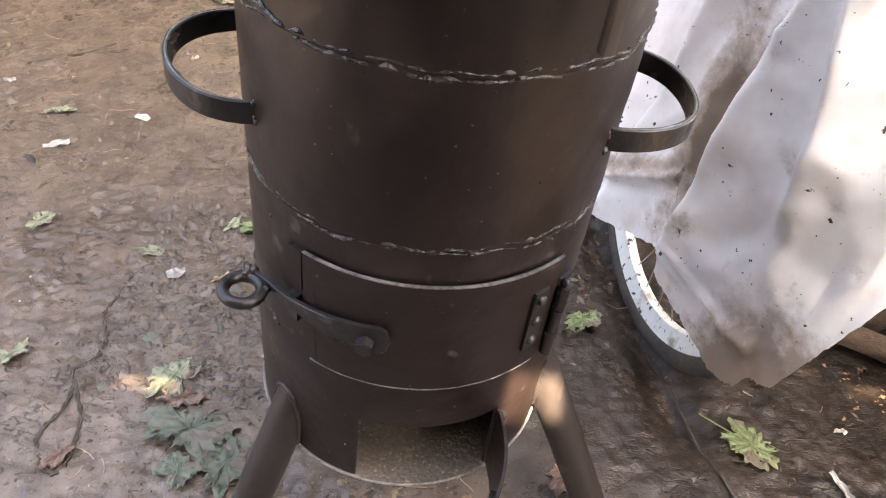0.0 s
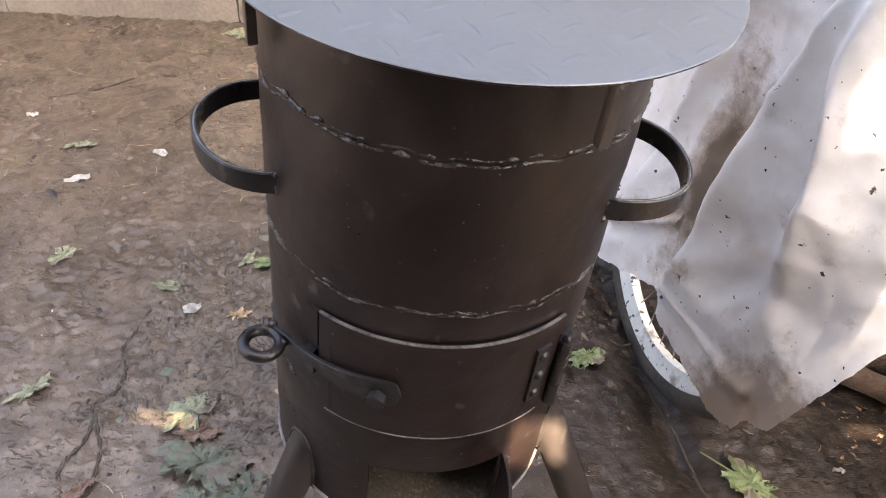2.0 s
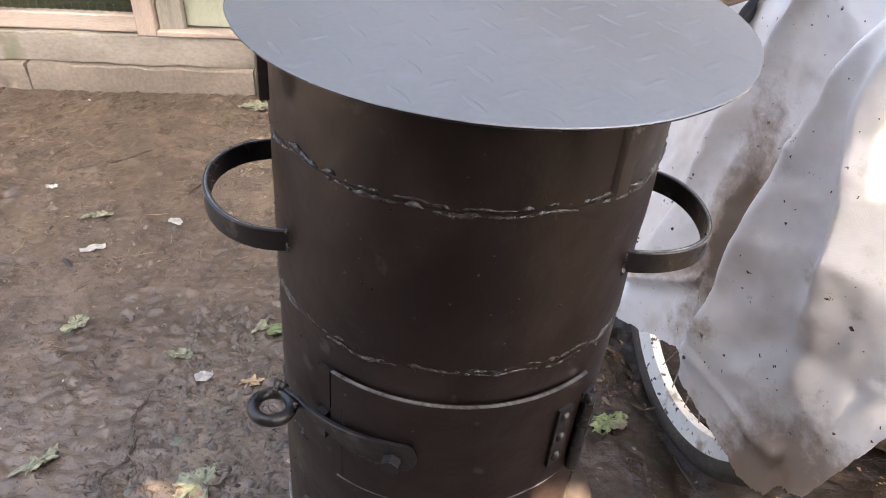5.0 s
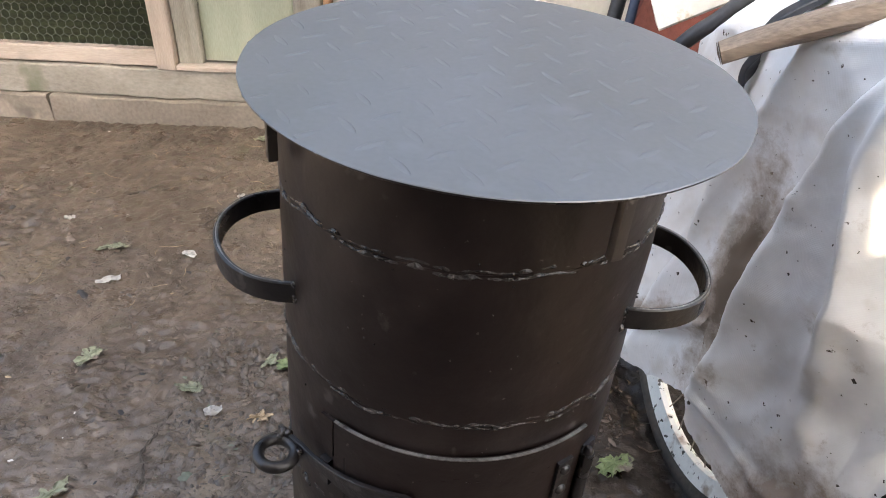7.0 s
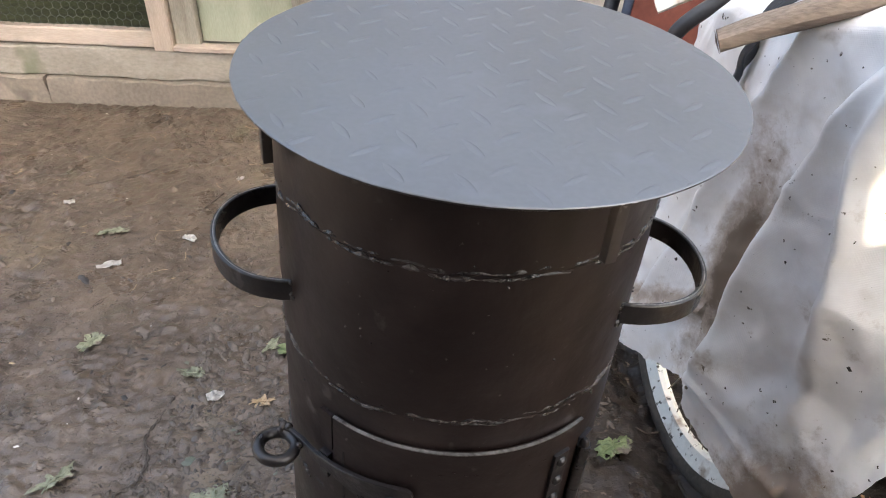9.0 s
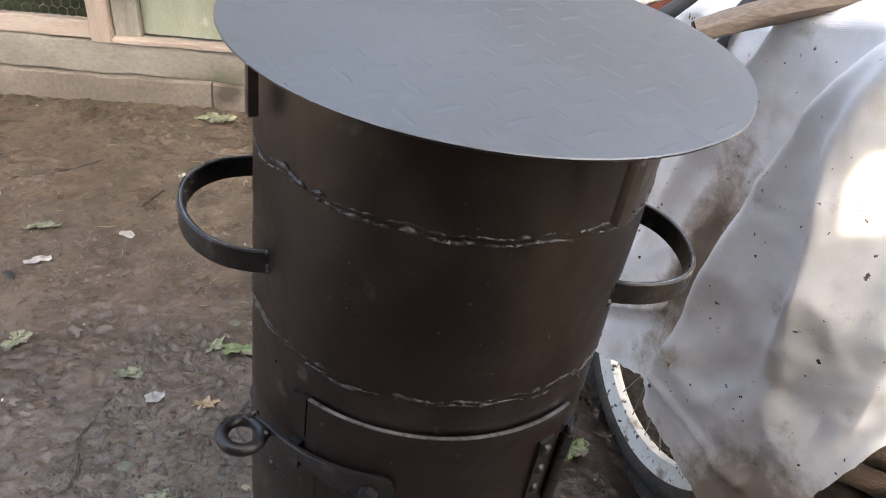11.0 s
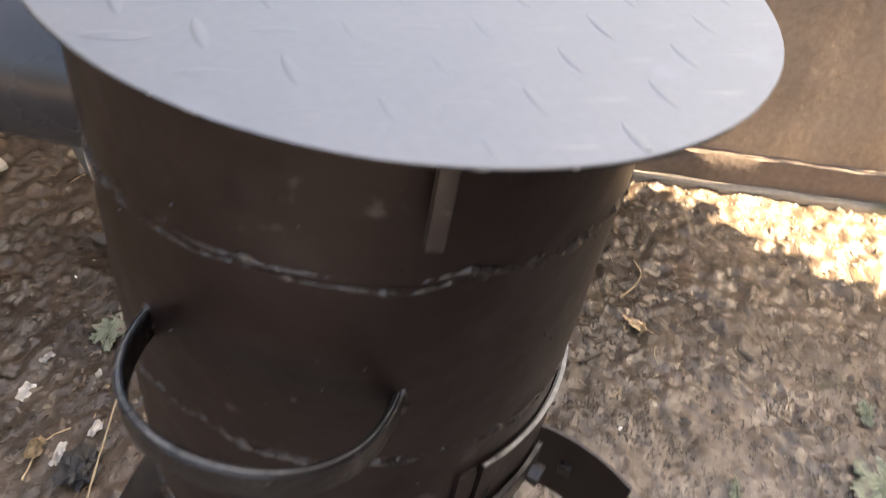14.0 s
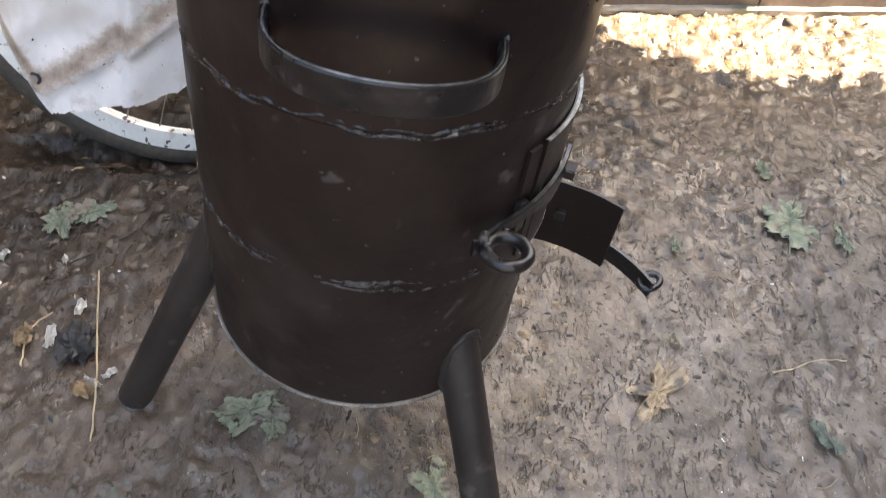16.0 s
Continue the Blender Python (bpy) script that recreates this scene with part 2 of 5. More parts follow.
RAIL = surface("pale_pink_timber", (0.40, 0.325, 0.27), (0.61, 0.52, 0.445), (0.6, 0.8), 3, 7, 50, 0.35, 60, streak=(1, 6, 8),
               spots=[((0.27, 0.22, 0.18), 6, 0.60, 0.12)])
UPRIGHT = surface("pale_timber_post", (0.38, 0.305, 0.25), (0.58, 0.48, 0.40), (0.6, 0.8), 3, 7, 50, 0.35, 60, streak=(8, 6, 1),
                  spots=[((0.25, 0.195, 0.15), 9, 0.62, 0.12)])
GREYWOOD = surface("weathered_grey_board", (0.22, 0.20, 0.165), (0.42, 0.39, 0.33), (0.7, 0.9), 3, 7, 60, 0.45, 60, streak=(9, 9, 1),
                   spots=[((0.12, 0.115, 0.09), 7, 0.62, 0.1)])
GREEN = surface("pale_green_painted_board", (0.30, 0.325, 0.235), (0.44, 0.46, 0.355), (0.5, 0.7), 3, 8, 60, 0.25, 60, streak=(5, 5, 1),
                spots=[((0.20, 0.185, 0.14), 6, 0.60, 0.14), ((0.52, 0.52, 0.46), 14, 0.66, 0.08)])
WHITEWALL = surface("whitewashed_panel", (0.62, 0.61, 0.57), (0.78, 0.77, 0.73), (0.7, 0.9), 4, 6, 80, 0.3, 50,
                    spots=[((0.42, 0.34, 0.26), 9, 0.66, 0.05)])
ORANGE = surface("orange_brown_jamb", (0.32, 0.18, 0.10), (0.48, 0.28, 0.16), (0.6, 0.8), 5, 6, 60, 0.3, 60, streak=(8, 8, 1))
WIRE = surface("galvanised_wire", (0.10, 0.11, 0.10), (0.22, 0.235, 0.22), (0.45, 0.65), 40, 4, 200, 0.1, 200, metallic=0.4)
# inner boards with the gloom of the coop in their colour
GLOOM = surface("coop_gloom_boards", (0.035, 0.04, 0.035), (0.08, 0.085, 0.07), (0.8, 0.95), 6, 6, 60, 0.3, 50)
STRAWBED = surface("green_litter", (0.05, 0.06, 0.03), (0.13, 0.14, 0.07), (0.8, 0.95), 20, 6, 100, 0.5, 80)
SLAB = surface("weathered_slab", (0.25, 0.21, 0.175), (0.40, 0.345, 0.29), (0.7, 0.9), 3.5, 8, 80, 0.4, 60,
               spots=[((0.36, 0.29, 0.235), 2.5, 0.55, 0.12), ((0.25, 0.27, 0.16), 3.0, 0.62, 0.06), ((0.16, 0.135, 0.11), 9, 0.66, 0.08)])
DAMP = surface("damp_footing_band", (0.12, 0.095, 0.08), (0.22, 0.175, 0.145), (0.6, 0.8), 6, 7, 80, 0.5, 60)
# for the unseen shade wall, kept dark so it throws little light back
BACKWALL = surface("dark_shade_wall", (0.045, 0.036, 0.029), (0.085, 0.07, 0.057), (0.8, 0.95), 2, 6, 40, 0.3, 30)
RIM = surface("chalky_white_rim", (0.72, 0.73, 0.70), (0.88, 0.88, 0.85), (0.5, 0.7), 18, 6, 120, 0.2, 90,
              spots=[((0.40, 0.34, 0.28), 24, 0.60, 0.1), ((0.07, 0.065, 0.055), 95, 0.62, 0.04), ((0.10, 0.09, 0.08), 30, 0.70, 0.03)])
CRUMBLE = surface("ash_brown_crumbs", (0.14, 0.10, 0.065), (0.34, 0.26, 0.17), (0.7, 0.9), 60, 4, 200, 0.4, 120)
RUBBER = surface("muddy_tyre_rubber", (0.03, 0.028, 0.026), (0.10, 0.085, 0.07), (0.7, 0.9), 14, 6, 120, 0.4, 90)
SPOKE = surface("dull_spoke_wire", (0.2, 0.18, 0.16), (0.4, 0.37, 0.33), (0.4, 0.6), 30, 4, 200, 0.1, 200, metallic=0.6)
DARKTUBE = surface("dark_tube_paint", (0.015, 0.017, 0.022), (0.035, 0.04, 0.05), (0.35, 0.5), 20, 5, 150, 0.1, 150)
BLUETUBE = surface("blue_frame_paint", (0.02, 0.035, 0.07), (0.05, 0.07, 0.12), (0.35, 0.5), 20, 5, 150, 0.1, 150)
REDSHEET = surface("dull_red_board", (0.10, 0.028, 0.022), (0.2, 0.06, 0.045), (0.6, 0.8), 12, 6, 90, 0.5, 90)
POLE = surface("barkless_split_wood", (0.11, 0.082, 0.062), (0.30, 0.235, 0.18), (0.6, 0.8), 4, 8, 70, 0.45, 60, streak=(0.8, 5, 5),
               spots=[((0.08, 0.06, 0.045), 9, 0.60, 0.1)])
ENDGRAIN = surface("dark_log_end", (0.05, 0.035, 0.025), (0.17, 0.11, 0.07), (0.8, 0.9), 30, 5, 120, 0.4, 90)
BARK = surface("reddish_bark", (0.035, 0.024, 0.018), (0.125, 0.085, 0.062), (0.7, 0.9), 8, 7, 70, 1.0, 60, streak=(1.5, 6, 6), vary=0.25, spots=[((0.24, 0.17, 0.12), 14, 0.64, 0.06)])
CHIPWOOD = surface("fresh_split_wood", (0.24, 0.13, 0.065), (0.50, 0.31, 0.165), (0.6, 0.8), 5, 6, 70, 0.4, 60, streak=(1.5, 7, 7), vary=0.15)
OLDPAINT = surface("flaking_white_board", (0.72, 0.71, 0.70), (0.85, 0.845, 0.83), (0.6, 0.8), 6, 6, 70, 0.4, 50,
                   spots=[((0.5, 0.38, 0.26), 20, 0.64, 0.06)])
YELLOW = surface("yellow_green_sacking", (0.16, 0.16, 0.07), (0.32, 0.315, 0.145), (0.7, 0.9), 5, 7, 100, 0.4, 80,
                 spots=[((0.17, 0.145, 0.10), 12, 0.60, 0.1)])
LEAFGREEN = surface("fresh_cabbage_leaf", (0.075, 0.112, 0.045), (0.205, 0.255, 0.12), (0.45, 0.75), 40, 6, 120, 0.6, 70, vary=0.2,
                    spots=[((0.15, 0.122, 0.10), 28, 0.53, 0.10), ((0.07, 0.06, 0.05), 60, 0.66, 0.05)])
LEAFGREY = surface("wilted_grey_green_leaf", (0.078, 0.094, 0.068), (0.17, 0.192, 0.142), (0.45, 0.75), 40, 6, 120, 0.6, 70, vary=0.2,
                    spots=[((0.15, 0.122, 0.10), 28, 0.53, 0.10), ((0.07, 0.06, 0.05), 60, 0.66, 0.05)])
LEAFPALE = surface("pale_mottled_leaf", (0.13, 0.145, 0.095), (0.30, 0.315, 0.215), (0.45, 0.75), 40, 6, 120, 0.6, 70, vary=0.2,
                    spots=[((0.15, 0.122, 0.10), 28, 0.53, 0.10), ((0.07, 0.06, 0.05), 60, 0.66, 0.05)])
LEAFTAN = surface("dry_tan_leaf", (0.27, 0.2, 0.12), (0.48, 0.37, 0.24), (0.45, 0.75), 40, 6, 120, 0.6, 70, vary=0.2,
                    spots=[((0.15, 0.122, 0.10), 28, 0.53, 0.10), ((0.07, 0.06, 0.05), 60, 0.66, 0.05)])
LEAFBROWN = surface("dead_red_brown_leaf", (0.11, 0.07, 0.052), (0.24, 0.155, 0.115), (0.45, 0.75), 40, 6, 120, 0.6, 70, vary=0.2,
                    spots=[((0.15, 0.122, 0.10), 28, 0.53, 0.10), ((0.07, 0.06, 0.05), 60, 0.66, 0.05)])
PAPER = surface("soiled_white_scrap", (0.55, 0.53, 0.5), (0.8, 0.79, 0.77), (0.7, 0.9), 50, 4, 150, 0.3, 100, vary=0.1)
STRAW = surface("dry_straw", (0.30, 0.23, 0.14), (0.52, 0.42, 0.28), (0.6, 0.8), 30, 4, 150, 0.2, 100, vary=0.25)
TWINE = surface("muddy_twine", (0.030, 0.024, 0.020), (0.095, 0.077, 0.061), (0.8, 0.9), 60, 4, 300, 0.5, 300)
CHAR = surface("charred_rag", (0.008, 0.008, 0.009), (0.03, 0.03, 0.032), (0.5, 0.8), 40, 5, 200, 0.5, 120)


def tarp_material():
    """White woven sheet: grey-brown soiling, a long streak of dirt and painted shade down one fold, a muddy hem, dark
    specks.
    """
    m = surface("soiled_white_agro_fabric", (0.78, 0.78, 0.79), (0.88, 0.88, 0.89), (0.75, 0.95), 5, 6, 60, 0.0, 60,
                spots=[((0.68, 0.65, 0.62), 6, 0.53, 0.2), ((0.68, 0.655, 0.625), 19, 0.55, 0.2), ((0.36, 0.30, 0.245), 11, 0.655, 0.10), ((0.10, 0.085, 0.07), 60, 0.70, 0.03), ((0.05, 0.045, 0.04), 105, 0.70, 0.015)])
    n, l = m.node_tree.nodes, m.node_tree.links
    b = n["Principled BSDF"]
    tc = n.new("ShaderNodeTexCoord")
    weave = []
    for axis in ("X", "Y"):
        w = n.new("ShaderNodeTexWave")
        w.bands_direction = axis
        w.inputs["Scale"].default_value = 150
        l.new(tc.outputs["UV"], w.inputs["Vector"])
        weave.append(w)
    add = n.new("ShaderNodeMath")
    l.new(weave[0].outputs["Fac"], add.inputs[0])
    l.new(weave[1].outputs["Fac"], add.inputs[1])
    wr = n.new("ShaderNodeTexNoise")
    wr.inputs["Scale"].default_value, wr.inputs["Detail"].default_value = 16, 6
    l.new(tc.outputs["Object"], wr.inputs["Vector"])
    bp = n.new("ShaderNodeBump")
    bp.inputs["Strength"].default_value, bp.inputs["Distance"].default_value = 0.12, 0.001
    l.new(add.outputs[0], bp.inputs["Height"])
    b2 = n.new("ShaderNodeBump")
    b2.inputs["Strength"].default_value, b2.inputs["Distance"].default_value = 0.45, 0.006
    l.new(wr.outputs[0], b2.inputs["Height"])
    l.new(bp.outputs[0], b2.inputs["Normal"])
    l.new(b2.outputs[0], b.inputs["Normal"])
    # dirt and fold shade laid out on the sheet: the second map holds the place across the streak and the height over
    # the hem
    dm = n.new("ShaderNodeUVMap")
    dm.uv_map = "dirt"
    sx = n.new("ShaderNodeSeparateXYZ")
    l.new(dm.outputs[0], sx.inputs[0])
    blot = n.new("ShaderNodeTexNoise")
    blot.inputs["Scale"].default_value, blot.inputs["Detail"].default_value, blot.inputs["Roughness"].default_value = 22, 9, 0.75
    l.new(tc.outputs["Object"], blot.inputs["Vector"])
    colour = b.inputs["Base Color"].links[0].from_socket
    for socket, tint, lo, hi in ((sx.outputs[0], (0.34, 0.27, 0.21, 1), 0.60, 0.35), (sx.outputs[0], (0.13, 0.095, 0.068, 1), 0.88, 0.66), (sx.outputs[1], (0.27, 0.205, 0.155, 1), 0.72, 0.40)):
        ad = n.new("ShaderNodeMath")
        l.new(socket, ad.inputs[0])
        l.new(blot.outputs[0], ad.inputs[1])
        mr = n.new("ShaderNodeMapRange")
        mr.inputs[1].default_value, mr.inputs[2].default_value = lo, lo + (lo - hi)
        mr.inputs[3].default_value, mr.inputs[4].default_value = 0, 0.85
        l.new(ad.outputs[0], mr.inputs[0])
        mc = n.new("ShaderNodeMix")
        mc.data_type = "RGBA"
        l.new(mr.outputs[0], mc.inputs[0])
        l.new(colour, mc.inputs[6])
        mc.inputs[7].default_value = tint
        colour = mc.outputs[2]
    l.new(colour, b.inputs["Base Color"])
    tr = n.new("ShaderNodeBsdfTranslucent")
    l.new(colour, tr.inputs[0])
    ms = n.new("ShaderNodeMixShader")
    ms.inputs[0].default_value = 0.18
    out = n["Material Output"]
    l.new(b.outputs[0], ms.inputs[1])
    l.new(tr.outputs[0], ms.inputs[2])
    l.new(ms.outputs[0], out.inputs[0])
    return m


TARP = tarp_material()

FOLIAGE = surface("tree_leaves", (0.035, 0.05, 0.024), (0.085, 0.11, 0.05), (0.5, 0.7), 8, 4, 60, 0.0, 60)
TRUNK = surface("tree_bark", (0.06, 0.048, 0.038), (0.15, 0.12, 0.095), (0.8, 0.95), 6, 6, 50, 0.6, 40, streak=(4, 4, 1))

# ---- shape helpers ----
def part(name, bm, material, parent=None, label="", smooth=True, angle=35):
    """One mesh object from a bmesh, under a thing or a part."""
    bm.normal_update()
    me = bpy.data.meshes.new(name)
    if smooth:
        lim = radians(angle)
        for f in bm.faces:
            f.smooth = True
        for e in bm.edges:
            if len(e.link_faces) == 2:
                e.smooth = e.calc_face_angle(0) < lim
    bm.to_mesh(me)
    bm.free()
    me.materials.append(material)
    ob = new(name, me)
    ob.parent = parent
    if label:
        tagged(ob, label)
    return ob


def thing(name, label, category, m=Matrix(), group="", kind=""):
    return_ob = new(name)
    return_ob.empty_display_size = 0.05
    return_ob.matrix_basis = m
    return tagged(return_ob, label, category, group, kind)


def block(bm, x0, x1, y0, y1, z0, z1, m=Matrix(), bevel=0.0, rough=0.0):
    geo = bmesh.ops.create_cube(bm, size=1)
    vs = geo["verts"]
    bmesh.ops.transform(bm, matrix=Matrix.Translation(((x0 + x1) / 2, (y0 + y1) / 2, (z0 + z1) / 2)) @ Matrix.Diagonal((x1 - x0, y1 - y0, z1 - z0, 1)), verts=vs)
    if bevel:
        es = list({e for v in vs for e in v.link_edges})
        out = bmesh.ops.bevel(bm, geom=es, offset=bevel, segments=2, affect="EDGES", profile=0.6)
        vs = list({v for f in out["faces"] for v in f.verts} | {v for v in vs if v.is_valid})
    if rough:
        for v in vs:
            v.co += Vector((random.uniform(-1, 1), random.uniform(-1, 1), random.uniform(-1, 1))) * rough
    bmesh.ops.transform(bm, matrix=m, verts=vs)
    return bm


def worn_plank(bm, size, m, cuts=12, wobble=0.003, seed=0):
    """A plank or block with worn, uneven faces: long axis x."""
    sx, sy, sz = size
    rings = []
    for i in range(cuts + 1):
        x = -sx / 2 + sx * i / cuts
        ring = []
        for cy, cz in ((-1, -0.7), (-0.7, -1), (0, -1), (0.7, -1), (1, -0.7), (1, 0), (1, 0.7), (0.7, 1), (0, 1), (-0.7, 1), (-1, 0.7), (-1, 0)):
            ry = (0.5 * sy - 0.0) * (cy if abs(cy) == 1 else cy / 0.7 * (1 - min(0.3, 0.008 / sy)))
            rz = (0.5 * sz) * (cz if abs(cz) == 1 else cz / 0.7 * (1 - min(0.3, 0.008 / sz)))
            p = Vector((x, ry, rz))
            w = noise.noise_vector(Vector((x * 14 + seed * 7.3, ry * 30, rz * 30 + seed)))
            ring.append(bm.verts.new(m @ (p + Vector((w.x * (0.4 if 0 < i < cuts else 1), w.y, w.z)) * wobble)))
        rings.append(ring)
    n = len(rings[0])
    for a, b in zip(rings, rings[1:]):
        for k in range(n):
            bm.faces.new((a[k], a[(k + 1) % n], b[(k + 1) % n], b[k]))
    bm.faces.new(rings[0][::-1])
    bm.faces.new(rings[-1])
    return bm


def sweep(bm, pts, radius, seg=10, closed=False, flat=None):
    """A bar along a line of points. radius may be a list; flat = (half width, half height) gives a flat bar with z up."""
    pts = [Vector(p) for p in pts]
    n = len(pts)
    rings, side = [], None
    for i, p in enumerate(pts):
        d = (pts[(i + 1) % n] - pts[i - 1]) if closed or 0 < i < n - 1 else (pts[1] - pts[0] if i == 0 else pts[-1] - pts[-2])
        d.normalize()
        if flat:
            side = d.cross(Vector((0, 0, 1))).normalized()
            up = side.cross(d)
        else:
            if side is None:
                side = d.orthogonal().normalized()
            side = (side - d * side.dot(d)).normalized()
            up = d.cross(side)
        ring = []
        if flat:
            w, h = flat
            c = min(w, h) * 0.35
            for a, b in ((w, h - c), (w - c, h), (c - w, h), (-w, h - c), (-w, c - h), (c - w, -h), (w - c, -h), (w, c - h)):
                ring.append(bm.verts.new(p + side * a + up * b))
        else:
            r = radius[i] if isinstance(radius, (list, tuple)) else radius
            for k in range(seg):
                t = 2 * math.pi * k / seg
                ring.append(bm.verts.new(p + (side * math.cos(t) + up * math.sin(t)) * r))
        rings.append(ring)
    m = len(rings[0])
    for a, b in list(zip(rings, rings[1:])) + ([(rings[-1], rings[0])] if closed else []):
        for k in range(m):
            bm.faces.new((a[k], a[(k + 1) % m], b[(k + 1) % m], b[k]))
    if not closed:
        bm.faces.new(rings[0][::-1])
        bm.faces.new(rings[-1])
    return bm


def polar(r, a, z):
    return Vector((r * math.cos(radians(a)), r * math.sin(radians(a)), z))


def curved_plate(bm, r0, r1, a0, a1, z0, z1, step=2.5, rows=1, dent=0.0, slope=None, taper=0.0):
    """A plate rolled round the z axis, between two angles and heights. slope(angle) shifts the height."""
    n = max(1, round((a1 - a0) / step))
    full = abs(a1 - a0 - 360) < 1e-6
    cols = []
    for i in range(n if full else n + 1):
        a = a0 + (a1 - a0) * i / n
        dz = slope(a) if slope else 0
        col_o, col_i = [], []
        for j in range(rows + 1):
            z = z0 + (z1 - z0) * j / rows
            k = dent * noise.noise(polar(r1, a, z) * 22) + dent * 0.6 * noise.noise(polar(r1, a, z) * 60 + Vector((3, 1, 7))) if dent else 0
            tp = 0 if not taper else -taper * max(0, 1 - min(i, n - i) / 2.0) * (1 if j == rows else -1 if j == 0 else 0)
            col_o.append(bm.verts.new(polar(r1 + k, a, z + dz + tp)))
            col_i.append(bm.verts.new(polar(r0 + k * 0.5, a, z + dz + tp)))
        cols.append((col_o, col_i))
    pairs = list(zip(cols, cols[1:])) + ([(cols[-1], cols[0])] if full else [])
    for (o1, i1), (o2, i2) in pairs:
        for j in range(rows):
            bm.faces.new((o1[j], o2[j], o2[j + 1], o1[j + 1]))
            bm.faces.new((i1[j + 1], i2[j + 1], i2[j], i1[j]))
        bm.faces.new((o1[-1], o2[-1], i2[-1], i1[-1]))
        bm.faces.new((i1[0], i2[0], o2[0], o1[0]))
    if not full:
        for (o, i), flip in ((cols[0], False), (cols[-1], True)):
            for j in range(rows):
                f = (i[j], o[j], o[j + 1], i[j + 1])
                bm.faces.new(f[::-1] if flip else f)
    return bm


def weld_bead(bm, r, z, a0, a1, size=0.002, seed=0, step=0.8):
    """A ragged seam of weld round the body: two broken runs with lumps and starved stretches."""
    n = round((a1 - a0) / step)
    size *= 1.25
    for run in (0, 1):
        pts, rad = [], []
        for i in range(n + 1):
            a = a0 + (a1 - a0) * i / n
            k = noise.noise(Vector((a * 0.05 + seed * 11 + run * 31, seed, 0)))
            lump = noise.noise(Vector((a * 0.30 + run * 7, seed * 5, 3)))
            fine = noise.noise(Vector((a * 0.8, seed * 3 + run * 5, 8)))
            s = size * (0.42 + 1.0 * k + 0.8 * lump + 0.35 * fine) * (1 if run == 0 else 0.9)
            rad.append(max(0.0002, s))
            split = size * (1.1 + 0.9 * noise.noise(Vector((a * 0.03, seed, 6))))
            pts.append(polar(r - 0.0006, a, z + (split if run else -split) * 0.75 + 0.0050 * noise.noise(Vector((a * 0.085, 9, seed))) + 0.0018 * lump))
        sweep(bm, pts, rad, 7)
    return bm


def weld_loop(bm, pts, size):
    """A closed, lumpy fillet of weld through a loop of points."""
    rad = [size * (0.8 + 0.7 * noise.noise(Vector((k * 0.7, size * 900, 2)))) for k in range(len(pts))]
    return sweep(bm, pts, rad, 8, closed=True)


def lathe(bm, profile, seg=64, m=Matrix(), cap=True):
    rings = []
    for r, z in profile:
        rings.append([bm.verts.new(m @ polar(r, 360 * k / seg, z)) for k in range(seg)])
    for a, b in zip(rings, rings[1:]):
        for k in range(seg):
            bm.faces.new((a[k], a[(k + 1) % seg], b[(k + 1) % seg], b[k]))
    if cap:
        bm.faces.new(rings[0][::-1])
        bm.faces.new(rings[-1])
    return bm


def torus(bm, R, r, m, seg=28, tube=10, arc=360, stretch=1.0):
    n = round(seg * arc / 360)
    pts = [m @ Vector((R * stretch * math.cos(radians(arc * i / n)), R * math.sin(radians(arc * i / n)), 0)) for i in range(n if arc == 360 else n + 1)]
    return sweep(bm, pts, r, tube, closed=arc == 360)


def ground_height(x, y):
    """The lie of the trodden mud."""
    p = Vector((x, y, 0))
    h = 0.010 * noise.noise(p * 2.1) + 0.006 * noise.noise(p * 6.5 + Vector((5, 2, 0)))
    crumb = 0.35 + 0.65 * max(0.0, min(1.0, 0.5 + 1.4 * noise.noise(p * 1.7 + Vector((9, 4, 0)))))
    c = noise.noise(p * 34 + Vector((2, 7, 0)))
    e = noise.noise(p * 62 + Vector((1, 3, 0)))
    h += crumb * (0.0085 * c * abs(c) * 2.2 + 0.0066 * e * abs(e) * 2.2 + 0.0030 * noise.noise(p * 95))
    if x > 0.66 and -1.05 < y < 0.05:
        r = noise.noise(p * 24 + Vector((4, 8, 0)))
        h += min(1, (x - 0.66) / 0.1) * (0.012 * max(0, r + 0.05) + 0.008 * noise.noise(p * 46))
    d = ((x - 0.36) * 0.98 + (y - 0.30) * 0.18) / 0.035
    if abs(d) < 3 and 0.02 < y < 0.62:
        h -= 0.030 * math.exp(-d * d) * min(1, (y - 0.02) / 0.08, (0.62 - y) / 0.08)
    return h

# ---- ground ----
def spread(lo, hi, fine, far):
    xs = list(np.arange(lo, hi + fine / 2, fine))
    step, left, right = fine, [], []
    a, b = lo, hi
    while b < far:
        step *= 1.25
        a, b = a - step, b + step
        left.append(a)
        right.append(b)
    return left[::-1] + [float(x) for x in xs] + right


def make_ground():
    xs, ys = spread(-1.2, 1.2, 0.0047, 60), spread(-0.85, 1.47, 0.0047, 60)
    verts = []
    for y in ys:
        for x in xs:
            near = -1.7 < x < 1.45 and -1.1 < y < 1.6
            verts.append((x, y, ground_height(x, y) if near else 0.01 * noise.noise(Vector((x, y, 0)))))
    w = len(xs)
    faces = [(j * w + i, j * w + i + 1, (j + 1) * w + i + 1, (j + 1) * w + i) for j in range(len(ys) - 1) for i in range(w - 1)]
    me = bpy.data.meshes.new("ground")
    me.from_pydata(verts, [], faces)
    me.polygons.foreach_set("use_smooth", [True] * len(faces))
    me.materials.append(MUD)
    tagged(new("ground", me), "trodden brown yard mud with crumbs, dents and ruts", "ground", kind="structure")


make_ground()


